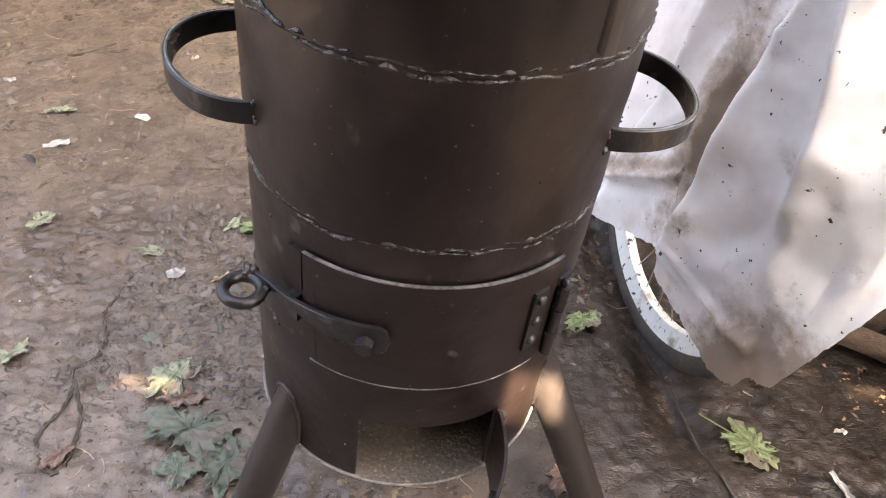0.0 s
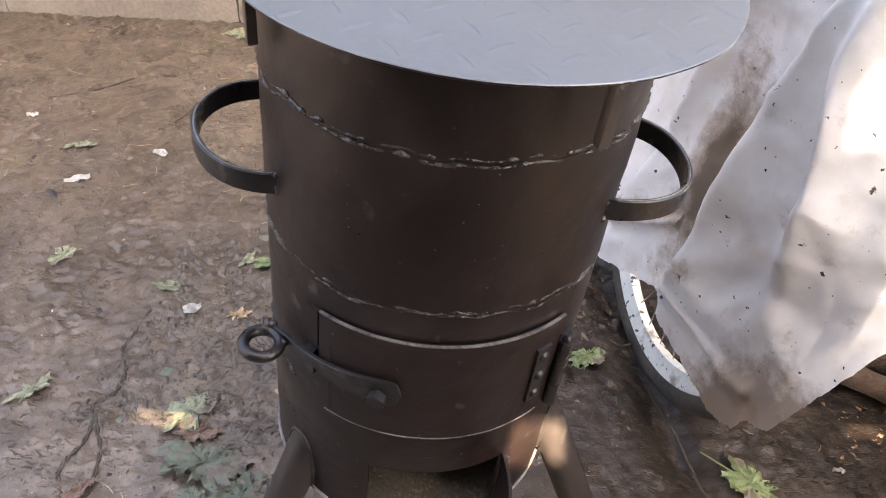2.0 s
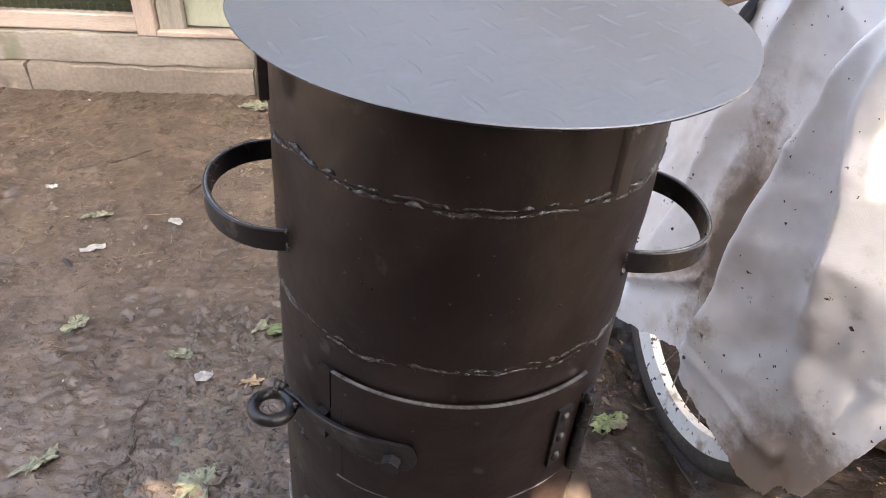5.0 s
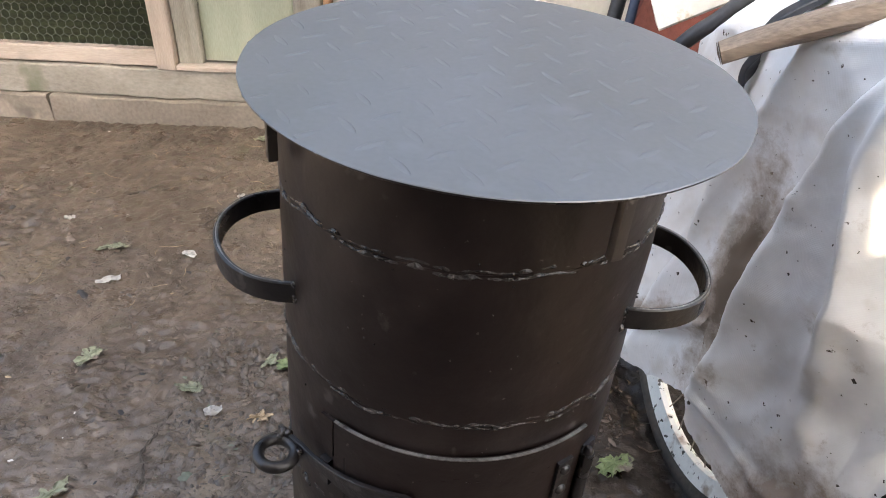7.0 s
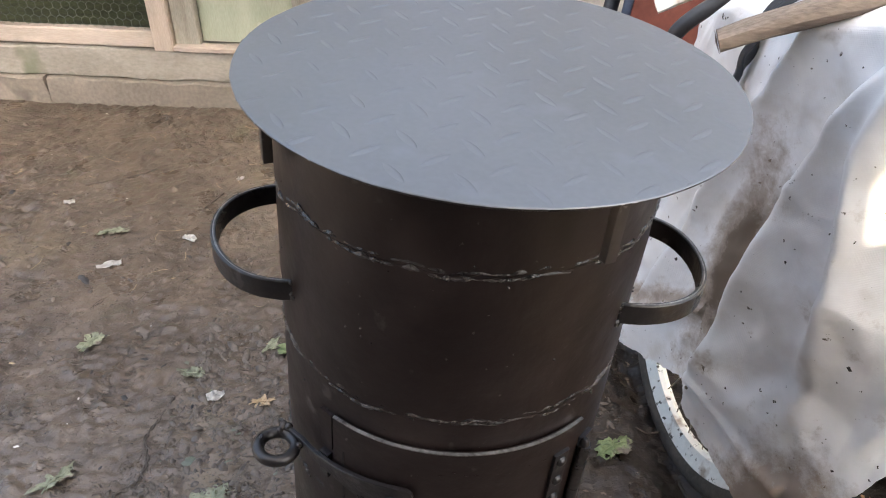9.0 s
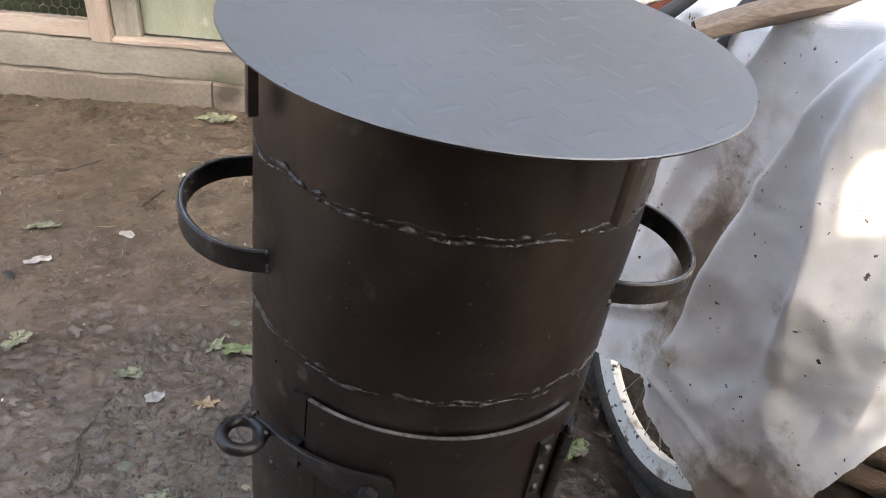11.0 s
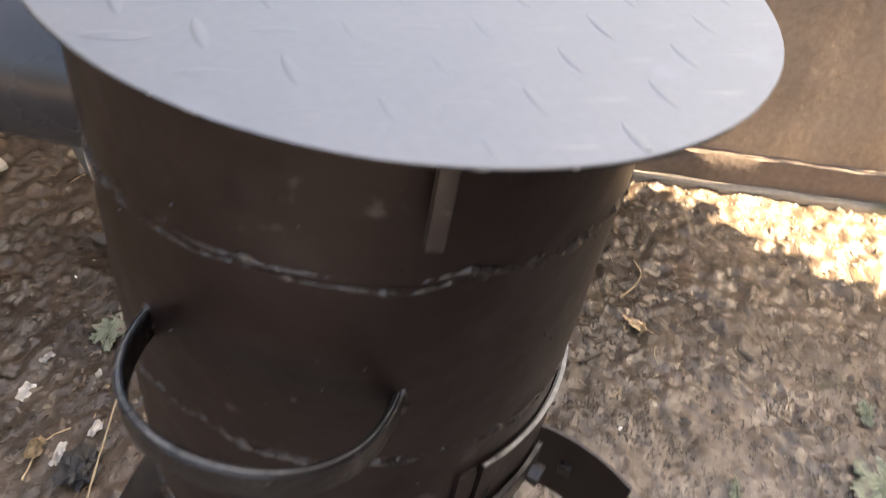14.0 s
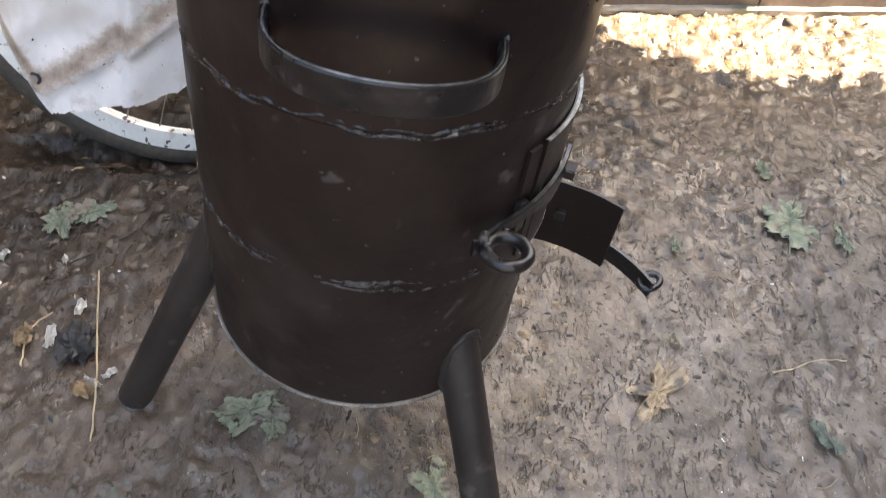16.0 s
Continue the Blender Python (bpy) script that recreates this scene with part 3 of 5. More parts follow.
def scatter(name, label, material, count, size, flat, seed, area=(-1.3, 1.1, -0.9, 1.4), kind="lump", clear=0.0, dark_patch=False):
    """Loose bits lying on the mud, as one mesh."""
    rng = random.Random(seed)
    verts, faces = [], []
    while count > 0:
        x, y = rng.uniform(area[0], area[1]), rng.uniform(area[2], area[3])
        if noise.noise(Vector((x * 1.9, y * 1.9, seed))) < clear:
            continue
        if not dark_patch and math.hypot(x - 0.58, y - 0.12) < 0.36 and rng.random() < 0.85:
            continue
        count -= 1
        s = size * math.exp(rng.gauss(0, 0.45))
        z = ground_height(x, y)
        t = rng.uniform(0, 6.283)
        base = len(verts)
        if kind == "lump":
            c, sn = math.cos(t), math.sin(t)
            lx, ly, lz = s * rng.uniform(0.8, 2.0), s * rng.uniform(0.5, 1), s * flat * rng.uniform(0.6, 1.2)
            for px, py, pz in ((1, 0, 0.1), (0.4, 0.9, 0), (-0.6, 0.8, 0.1), (-1, -0.1, 0), (-0.4, -0.9, 0.1), (0.6, -0.8, 0), (0.35, 0.2, 1), (-0.3, 0.25, 0.9), (0, -0.4, 1.05)):
                j = 0.22
                qx, qy = px * lx * (1 + rng.uniform(-j, j)), py * ly * (1 + rng.uniform(-j, j))
                verts.append((x + qx * c - qy * sn, y + qx * sn + qy * c, z - 0.0015 + pz * lz))
            for f in ((0, 1, 6), (1, 2, 7, 6), (2, 3, 7), (3, 4, 8, 7), (4, 5, 8), (5, 0, 6, 8), (6, 7, 8)):
                faces.append(tuple(base + k for k in f))
        else:
            ln, wd = s * rng.uniform(2, 7), size * 0.14
            bend = rng.uniform(-0.4, 0.4)
            pts = []
            for k in range(4):
                a = t + bend * k
                pts.append((x, y))
                x, y = x + math.cos(a) * ln / 3, y + math.sin(a) * ln / 3
            for k, (px, py) in enumerate(pts):
                nx, ny = -math.sin(t + bend * k) * wd, math.cos(t + bend * k) * wd
                zz = ground_height(px, py) + 0.0015
                verts += [(px + nx, py + ny, zz), (px, py, zz + wd * 1.2), (px - nx, py - ny, zz)]
            for k in range(3):
                b = base + 3 * k
                faces += [(b, b + 1, b + 4, b + 3), (b + 1, b + 2, b + 5, b + 4)]
    me = bpy.data.meshes.new(name)
    me.from_pydata(verts, [], faces)
    me.polygons.foreach_set("use_smooth", [True] * len(faces))
    me.materials.append(material)
    tagged(new(name, me), label, name.replace("_", " "), kind="stuff")


# ---- chicken coop behind the yard ----
COOP_Y = 1.46


def make_coop():
    coop = thing("chicken_coop", "timber chicken coop with wire front on a concrete footing", "chicken coop", pose(-0.9, COOP_Y, 0))
    P = Matrix.Translation((0.9, -COOP_Y, 0))
    # footing: muddy blocks below, a projecting concrete beam above
    edges = [-2.9, -2.1, -1.302, -0.62, 0.05, 0.75, 1.5]
    for i, (a, b) in enumerate(zip(edges, edges[1:])):
        bm = worn_plank(bmesh.new(), (b - a - 0.006, 0.2, 0.10), P @ pose((a + b) / 2, COOP_Y + 0.1, 0.027), 22, 0.007, i + 1)
        part("footing_block", bm, PLINTH, coop)
    for i, (a, b) in enumerate(((-2.9, -1.62), (-1.62, 0.1), (0.1, 1.5))):
        bm = worn_plank(bmesh.new(), (b - a - 0.004, 0.2, 0.090), P @ pose((a + b) / 2, COOP_Y + 0.118, 0.122), 40, 0.006, 20 + i)
        part("concrete_beam", bm, CONCRETE, coop)
    y = COOP_Y + 0.045
    # wire front
    for k, (x0, x1) in enumerate(((-1.78, -0.952), (-2.9, -1.84))):
        part("bottom_rail", worn_plank(bmesh.new(), (x1 - x0, 0.035, 0.050), P @ pose((x0 + x1) / 2, y, 0.196), 14, 0.002, 31 + k), RAIL, coop, "pale pinkish timber rail")
        part("top_rail", worn_plank(bmesh.new(), (x1 - x0, 0.035, 0.06), P @ pose((x0 + x1) / 2, y, 1.05), 14, 0.002, 41 + k), RAIL, coop)
        bm = bmesh.new()
        h0, h1, side = 0.222, 1.02, 0.0145
        wide, tall = side * 1.732, side * 1.5
        for r in range(int((h1 - h0) / tall)):
            for c in range(int((x1 - x0) / wide)):
                cx, cz = x0 + (c + 0.5 * (r % 2)) * wide, h0 + r * tall
                sag = 0.006 * noise.noise(Vector((cx * 6, cz * 6, 2)))
                hub = Vector((cx + wide / 2, y + sag, cz + side / 2))
                for end in ((cx, cz), (cx + wide, cz), (cx + wide / 2, cz + side * 1.5)):
                    if x0 < end[0] < x1:
                        sweep(bm, [P @ hub, P @ Vector((end[0], y + sag, end[1]))], 0.0006, 4)
        part("wire_mesh", bm, WIRE, coop, "fine hexagonal chicken wire", smooth=False)
    part("post", worn_plank(bmesh.new(), (0.93, 0.045, 0.058), P @ pose(-0.921, y - 0.006, 0.632, 0, -90, 0), 12, 0.002, 51), UPRIGHT, coop, "pale planed timber post")
    part("post", worn_plank(bmesh.new(), (0.93, 0.045, 0.058), P @ pose(-1.81, y - 0.006, 0.632, 0, -90, 0), 12, 0.002, 52), UPRIGHT, coop, "pale planed timber post")
    part("door_board", worn_plank(bmesh.new(), (0.93, 0.026, 0.074), P @ pose(-0.850, y, 0.645, 0, -90, 0), 14, 0.002, 53), GREYWOOD, coop, "weathered grey vertical board")
    part("door_panel", worn_plank(bmesh.new(), (0.92, 0.02, 0.275), P @ pose(-0.6735, y + 0.012, 0.652, 0, -90, 0), 14, 0.0015, 54), GREEN, coop, "pale green painted door panel with flaking foot")
    part("door_board", worn_plank(bmesh.new(), (0.93, 0.026, 0.083), P @ pose(-0.492, y, 0.65, 0, -90, 0), 14, 0.002, 55), GREYWOOD, coop, "weathered grey vertical board")
    part("jamb", worn_plank(bmesh.new(), (0.93, 0.05, 0.020), P @ pose(-0.434, y - 0.004, 0.645, 0, -90, 0), 14, 0.001, 56), ORANGE, coop, "orange-brown timber jamb")
    part("white_panel", worn_plank(bmesh.new(), (0.92, 0.03, 1.9), P @ pose(0.53, y + 0.006, 0.645, 0, -90, 0), 14, 0.003, 57), WHITEWALL, coop, "whitewashed wall panel")
    part("threshold", worn_plank(bmesh.new(), (0.44, 0.05, 0.014), P @ pose(-0.665, y - 0.012, 0.1775), 14, 0.003, 58), RAIL, coop, "flaking timber threshold")
    # inside, its dimness put into the dark colour of the boards
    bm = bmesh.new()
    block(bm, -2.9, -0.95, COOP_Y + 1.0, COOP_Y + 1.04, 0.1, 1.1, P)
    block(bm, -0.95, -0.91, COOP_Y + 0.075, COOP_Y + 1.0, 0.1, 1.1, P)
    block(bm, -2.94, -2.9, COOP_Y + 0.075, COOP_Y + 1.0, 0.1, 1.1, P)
    part("inner_walls", bm, GLOOM, coop, "inner boards coloured dark for the gloom of the coop", smooth=False)
    bm = bmesh.new()
    block(bm, -2.9, -0.95, COOP_Y + 0.075, COOP_Y + 1.0, 0.12, 0.168, P)
    part("litter_floor", bm, STRAWBED, coop, "greenish litter on the coop floor", smooth=False)
    # unseen, with an overhang added to keep the sun off front and litter
    bm = bmesh.new()
    block(bm, -2.95, 1.5, COOP_Y - 0.5, COOP_Y + 1.1, 1.12, 1.15, P)
    part("shade_roof", bm, GREYWOOD, coop, smooth=False)


make_coop()

# ---- slab fence beside the yard ----
def make_fence():
    m = pose(1.005, -0.37, 0, 0, 0, -73)  # along the fence, away from the coop
    fence = thing("slab_fence", "low fence of weathered pinkish-brown slabs on a damp footing", "fence", m)
    joints = [-1.9, -0.95, 0.285, 1.25, 2.3, 3.4]
    for i, (a, b) in enumerate(zip(joints, joints[1:])):
        bm = bmesh.new()
        nx, nz = 30, 14
        g = [[bm.verts.new((a + 0.004 + (b - a - 0.008) * u / nx, 0.006 * noise.noise(Vector((u * 0.5 + i * 9, v * 0.6, 1))), 0.05 + 0.62 * v / nz)) for u in range(nx + 1)] for v in range(nz + 1)]
        fs = [bm.faces.new((g[v][u], g[v][u + 1], g[v + 1][u + 1], g[v + 1][u])) for v in range(nz) for u in range(nx)]
        bmesh.ops.solidify(bm, geom=fs, thickness=-0.035)
        part("slab", bm, SLAB, fence)
        bm = worn_plank(bmesh.new(), (b - a - 0.002, 0.05, 0.075), pose((a + b) / 2, 0.012, 0.042), 34, 0.007, 70 + i)
        part("footing_strip", bm, DAMP, fence, "dark damp band along the foot")
        bm = worn_plank(bmesh.new(), (b - a, 0.062, 0.02), pose((a + b) / 2, 0.004, 0.004), 30, 0.003, 80 + i)
        part("kerb", bm, CONCRETE, fence, "pale concrete lip")
    for j in joints[1:-1]:
        part("cover_strip", worn_plank(bmesh.new(), (0.64, 0.028, 0.02), pose(j, -0.018, 0.37, 0, -88, 0) @ pose(0, 0, 0, 90), 16, 0.002, int(j * 7)), SLAB, fence, "grey strip over the joint")


make_fence()

# ---- unseen wall added behind the walk: closes the yard and casts its shade ----
def make_shade_wall():
    x0, x1, z0, z1, y = -1.8, 2.2, -0.05, 4.4, -1.35
    t, k = math.tan(radians(SUN_EL)) / math.cos(radians(SUN_AZ)), math.tan(radians(SUN_AZ))
    # holes placed to let sun flecks onto leg, mud, cover and firewood
    sun_holes = []
    for cx, cy, cz, w, h in ((0.140, -0.045, 0.222, 0.09, 0.090), (-0.360, 0.105, 0.0, 0.085, 0.0226), (0.472, 0.085, 0.582, 0.11, 0.09), (0.685, 0.180, 0.0, 0.05, 0.028), (0.607, 0.213, 0.0, 0.03, 0.0225)):
        zc = cz + (cy - y) * t
        cx += (cy - y) * k
        sun_holes.append((cx - w / 2, cx + w / 2, zc - h / 2, zc + h / 2))
    xs = sorted({x0, x1, *[v for q in sun_holes for v in q[:2]]})
    zs = sorted({z0, z1, *[v for q in sun_holes for v in q[2:]]})
    bm = bmesh.new()
    for a, b in zip(xs, xs[1:]):
        for c, d in zip(zs, zs[1:]):
            if not any(q[0] <= (a + b) / 2 <= q[1] and q[2] <= (c + d) / 2 <= q[3] for q in sun_holes):
                block(bm, a, b, y - 0.015, y, c, d)
    bmesh.ops.remove_doubles(bm, verts=bm.verts, dist=1e-5)
    # the edge is slanted along the sun to set the line of the shade
    bmesh.ops.bisect_plane(bm, geom=bm.verts[:] + bm.edges[:] + bm.faces[:], plane_co=(0.82, 0, 0), plane_no=(1, 0, -k / t), clear_outer=True)
    # unseen low wall added towards the fence, ends the sunny strip
    block(bm, 0.83, 1.6, y - 0.015, y, -0.05, 0.42)
    # teeth added along that edge to make the shade line ragged
    rng = random.Random(5)
    z = 0.43
    while z < 2.2:
        step = rng.uniform(0.012, 0.034)
        w = 0.035 + 0.035 * math.cos(2 * math.pi * (z - 1.35) / 0.8) + rng.uniform(-0.022, 0.030)
        if w > 0.004:
            x = 0.82 + z * k / t
            block(bm, x - 0.03, x + w, y - 0.015, y, z, z + step)
        z += step + rng.uniform(0, 0.01)
    tagged(part("unseen_shade_wall", bm, BACKWALL, smooth=False), "unseen dark wall added to shade the yard, with holes for sun flecks", "wall", kind="structure")


make_shade_wall()

# ---- trees beyond the coop: the lid mirrors them ----
def tree(x, y, height, seed):
    rng = random.Random(seed)
    ob = thing("tree", "leafy garden tree behind the chicken coop", "tree", Matrix.Translation((x, y, 0)), "trees behind the coop")
    bm = bmesh.new()
    top = Vector((rng.uniform(-0.2, 0.2), rng.uniform(-0.2, 0.2), height * 0.8))
    trunk = [Vector((0, 0, 0)).lerp(top, k / 6) + Vector((rng.uniform(-1, 1), rng.uniform(-1, 1), 0)) * 0.05 * (k > 0) for k in range(7)]
    sweep(bm, trunk, [0.13 - 0.017 * k for k in range(7)], 10)
    tips = []
    for k in range(16):
        a, f = rng.uniform(0, 6.283), rng.uniform(0.3, 1)
        p = trunk[0].lerp(top, f)
        q = p + Vector((math.cos(a), math.sin(a), rng.uniform(0.1, 0.8))) * height * rng.uniform(0.16, 0.3)
        sweep(bm, [p, p.lerp(q, 0.5) + Vector((0, 0, 0.08)), q], [0.04, 0.025, 0.01], 6)
        tips += [p.lerp(q, 0.55), p.lerp(q, 0.8), q, q + Vector((rng.uniform(-1, 1), rng.uniform(-1, 1), rng.uniform(-0.5, 1))) * 0.3]
    part("trunk", bm, TRUNK, ob)
    verts, faces = [], []
    for t in tips:
        for _ in range(80):
            c = t + Vector((rng.gauss(0, 1), rng.gauss(0, 1), rng.gauss(0, 0.8))) * 0.24
            u = Vector((rng.uniform(-1, 1), rng.uniform(-1, 1), rng.uniform(-1, 1))).normalized()
            v = u.orthogonal().normalized()
            s = rng.uniform(0.035, 0.07)
            i = len(verts)
            verts += [c - u * s, c + v * s * 0.45, c + u * s, c - v * s * 0.45]
            faces.append((i, i + 1, i + 2, i + 3))
    me = bpy.data.meshes.new("crown")
    me.from_pydata(verts, [], faces)
    me.materials.append(FOLIAGE)
    crown = new("crown", me)
    crown.parent = ob
    tagged(crown, kind="stuff")


for k, (x, y, hgt) in enumerate(((-2.6, 4.6, 4.4), (-1.1, 4.2, 4.6), (0.4, 4.5, 4.5), (1.9, 4.4, 4.2), (-4.2, 4.3, 4.3))):
    tree(x, y, hgt, 40 + k)

# ---- the stove ----
STOVE = Matrix(((0.74356, 0.66538, 0.06626, 0), (-0.66617, 0.7457, -0.01269, 0), (-0.05785, -0.03471, 0.99772, 0), (0, 0, 0, 1)))
R = 0.15


def hexagon(bm, centre, axis, across, height):
    m = Matrix.Translation(centre) @ axis.to_track_quat("Z", "Y").to_matrix().to_4x4()
    geo = bmesh.ops.create_cone(bm, cap_ends=True, segments=6, radius1=across / 1.732, radius2=across / 1.732, depth=height, matrix=m @ Matrix.Translation((0, 0, height / 2)))
    bmesh.ops.bevel(bm, geom=list({e for v in geo["verts"] for e in v.link_edges}), offset=0.0008, segments=2, affect="EDGES")


def dome(bm, centre, axis, r, h):
    m = Matrix.Translation(centre) @ axis.to_track_quat("Z", "Y").to_matrix().to_4x4()
    lathe(bm, [(r, -0.001), (r, 0.2 * h), (r * 0.8, 0.7 * h), (r * 0.4, h)], 14, m)


def make_stove():
    stove = thing("cauldron_stove", "black-painted welded steel cauldron stove on three pipe legs in the mud", "stove", STOVE)
    # body: three rolled rings welded together, an ash opening in the lowest
    part("upper_ring", curved_plate(bmesh.new(), R - 0.004, R, 0, 360, 0.6505, 0.7285, 2, 10, 0.0006), PAINT, stove)
    part("middle_ring", curved_plate(bmesh.new(), R - 0.004, R, 0, 360, 0.5125, 0.6500, 2, 16, 0.0007), PAINT, stove)
    bm = curved_plate(bmesh.new(), R - 0.004, R, 0, 360, 0.3016, 0.5120, 2, 24, 0.0007)
    curved_plate(bm, R - 0.004, R, -10, 299, 0.2085, 0.3016, 2, 10, 0.0006)
    part("lower_ring", bm, PAINT, stove)
    part("weld_seam", weld_bead(bmesh.new(), R, 0.6505, 0, 360, 0.0023, 1), WELD, stove, "lumpy weld seam")
    part("weld_seam", weld_bead(bmesh.new(), R, 0.5125, 0, 360, 0.0021, 2), WELD, stove, "lumpy weld seam")
    part("weld_seam", weld_bead(bmesh.new(), R, 0.3685, -262, -95, 0.0026, 8), WELD, stove, "thin weld seam")
    bm = lathe(bmesh.new(), [(R + 0.001, 0.2045), (R + 0.0015, 0.2062), (R + 0.001, 0.208), (0.01, 0.2083)], 96)
    part("floor_plate", bm, ASH, stove, "ash-dusted steel floor plate")
    part("floor_rim", torus(bmesh.new(), R + 0.0012, 0.0013, Matrix.Translation((0, 0, 0.2062)), 120, 8), EDGE, stove, "bright rim of the floor plate")
    part("grate", lathe(bmesh.new(), [(R - 0.005, 0.315), (R - 0.005, 0.318)], 48), SOOT, stove, "sooty inner plate")
    # firebox door
    door = part("firebox_door", curved_plate(bmesh.new(), R + 0.0012, R + 0.0042, -80.4, 1.4, 0.3625, 0.4815, 2, 8, 0.0006), PAINT, stove, "curved steel firebox door")
    # highlights on the worn door edges, laid on as pale strips
    part("door_edge", curved_plate(bmesh.new(), R + 0.0025, R + 0.0052, -80.2, 1.2, 0.4811, 0.4821, 2), EDGE, door, "worn top edge, its highlight a pale strip")
    part("door_edge", curved_plate(bmesh.new(), R + 0.0005, R + 0.0047, -78.2, -1.5, 0.3612, 0.3626, 2), EDGE, door, "worn bottom edge, its highlight a pale strip")
    # dark strip on the door face, drawn for the shade in the gap
    part("door_gap_shade", curved_plate(bmesh.new(), R + 0.0040, R + 0.00445, -76.7, -75.9, 0.3650, 0.4470, 0.25), SOOT, door, "dark strip for the shade of the gap beside the jamb")
    part("door_seam", weld_bead(bmesh.new(), R + 0.0038, 0.4545, -76, -12, 0.0011, 6), PAINT, door)
    part("door_jamb", curved_plate(bmesh.new(), R, R + 0.003, -86.5, -81.5, 0.437, 0.478, 1.2), PAINT, stove, "small jamb plate")
    part("weld_tack", weld_bead(bmesh.new(), R + 0.0005, 0.372, -93, -87, 0.0016, 14), WELD, stove)
    hinge = part("hinge_leaf", curved_plate(bmesh.new(), R + 0.0042, R + 0.0072, -9.2, -3.4, 0.388, 0.4555, 1.2), IRON, door, "riveted hinge leaf")
    for z in (0.398, 0.4215, 0.4455):
        bm = bmesh.new()
        dome(bm, polar(R + 0.0072, -6.4, z), polar(1, -6.4, 0), 0.0052, 0.0035)
        part("rivet", bm, IRON, hinge)
    for k, (z0, z1) in enumerate(((0.3655, 0.3925), (0.3935, 0.4205), (0.4215, 0.4485))):
        part("hinge_knuckle", sweep(bmesh.new(), [polar(R + 0.0085, 3.6, z0), polar(R + 0.0085, 3.6, z1)], 0.0058, 14), IRON, stove)
    bm = bmesh.new()
    dome(bm, polar(R + 0.0085, 3.6, 0.4485), Vector((0, 0, 1)), 0.0046, 0.006)
    part("hinge_pin", bm, IRON, stove)
    part("hinge_leaf", curved_plate(bmesh.new(), R + 0.0005, R + 0.0045, 5, 11, 0.37, 0.447, 1.2), IRON, stove)
    # latch of the firebox door
    bm = bmesh.new()
    n, cols = 40, []
    for i in range(n + 1):
        a = -104.5 + 52.7 * i / n
        tip = max(0, (a + 56) / 4.2)
        hi = 0.4365 - 0.00030 * (-56 - a) - 0.0145 * (1 - math.sqrt(max(0, 1 - tip * tip)))
        lo = 0.4075 + 0.0088 * max(0, min(1, (-69 - a) / 12)) - 0.00025 * max(0, -85 - a) + 0.0145 * (1 - math.sqrt(max(0, 1 - tip * tip)))
        out = 0.008 * max(0, (-94 - a) / 11)
        hi += 0.004 * max(0, (-92 - a) / 12)
        cols.append([bm.verts.new(polar(R + q + out, a, z)) for q, z in ((0.0062, lo), (0.0092, lo), (0.0098, lo + 0.0008), (0.0098, hi - 0.0008), (0.0092, hi), (0.0062, hi))])
    for c, d in zip(cols, cols[1:]):
        for k in range(6):
            bm.faces.new((c[k], d[k], d[(k + 1) % 6], c[(k + 1) % 6]))
    bm.faces.new(cols[0][::-1])
    bm.faces.new(cols[-1])
    bmesh.ops.recalc_face_normals(bm, faces=bm.faces)
    latch = part("latch_strap", bm, IRON, door, "flat latch strap")
    bm = bmesh.new()
    hexagon(bm, polar(R + 0.0098, -58.6, 0.4185), polar(1, -58.6, 0), 0.0145, 0.0085)
    part("latch_bolt", bm, IRON, latch, "hexagon bolt head")
    ring_m = Matrix.Translation((-0.0225, -0.1765, 0.4185)) @ pose(0, 0, 0, 0, 3, 60)
    part("latch_ring", torus(bmesh.new(), 0.0155, 0.0052, ring_m, 36, 12), IRON, latch, "round grip ring of bent rod")
    for k, (cx, cy, cz) in enumerate(((-0.033, -0.1630, 0.4225), (-0.0125, -0.1625, 0.4165))):
        bm = bmesh.new()
        for j in range(8):
            off = Vector((random.uniform(-1, 1), random.uniform(-1, 1), random.uniform(-1, 1))) * 0.0036
            bmesh.ops.create_icosphere(bm, subdivisions=2, radius=random.uniform(0.0025, 0.0042), matrix=Matrix.Translation(Vector((cx, cy, cz)) + off))
        part("ring_weld", bm, WELD, latch)
    part("latch_keeper", curved_plate(bmesh.new(), R, R + 0.0058, -86.2, -82.6, 0.4010, 0.4290, 0.8), IRON, stove, "upright keeper plate")
    # ash flap, hinged beside its opening and swung out
    flap_m = Matrix.Translation(polar(R + 0.001, -10, 0)) @ Matrix.Rotation(radians(68), 4, "Z") @ Matrix.Translation(-polar(R + 0.001, -10, 0))
    flap = part("ash_flap", curved_plate(bmesh.new(), R, R + 0.003, -60.5, -10.5, 0.2155, 0.3025, 2, 6, 0.0005), PAINT, stove, "curved ash door swung open")
    flap.matrix_basis = flap_m
    bm = bmesh.new()
    block(bm, -0.006, 0.006, -0.006, 0.006, -0.003, 0.005, Matrix.Translation(polar(R - 0.001, -37, 0.262)) @ (-polar(1, -37, 0)).to_track_quat("Z", "Y").to_matrix().to_4x4(), 0.001)
    part("flap_bolt", bm, IRON, flap, "square bolt tail")
    bm = curved_plate(bmesh.new(), R + 0.003, R + 0.0065, -84, -34, 0.2265, 0.2475, 2)
    strap = part("flap_latch", bm, IRON, flap, "flat latch strap past the edge of the flap")
    bm = bmesh.new()
    hexagon(bm, polar(R + 0.0065, -37, 0.237), polar(1, -37, 0), 0.0145, 0.008)
    part("flap_latch_bolt", bm, IRON, strap)
    rm = Matrix.Translation(polar(R + 0.011, -80.5, 0.2375)) @ polar(1, -80.5, 0.25).to_track_quat("X", "Z").to_matrix().to_4x4()
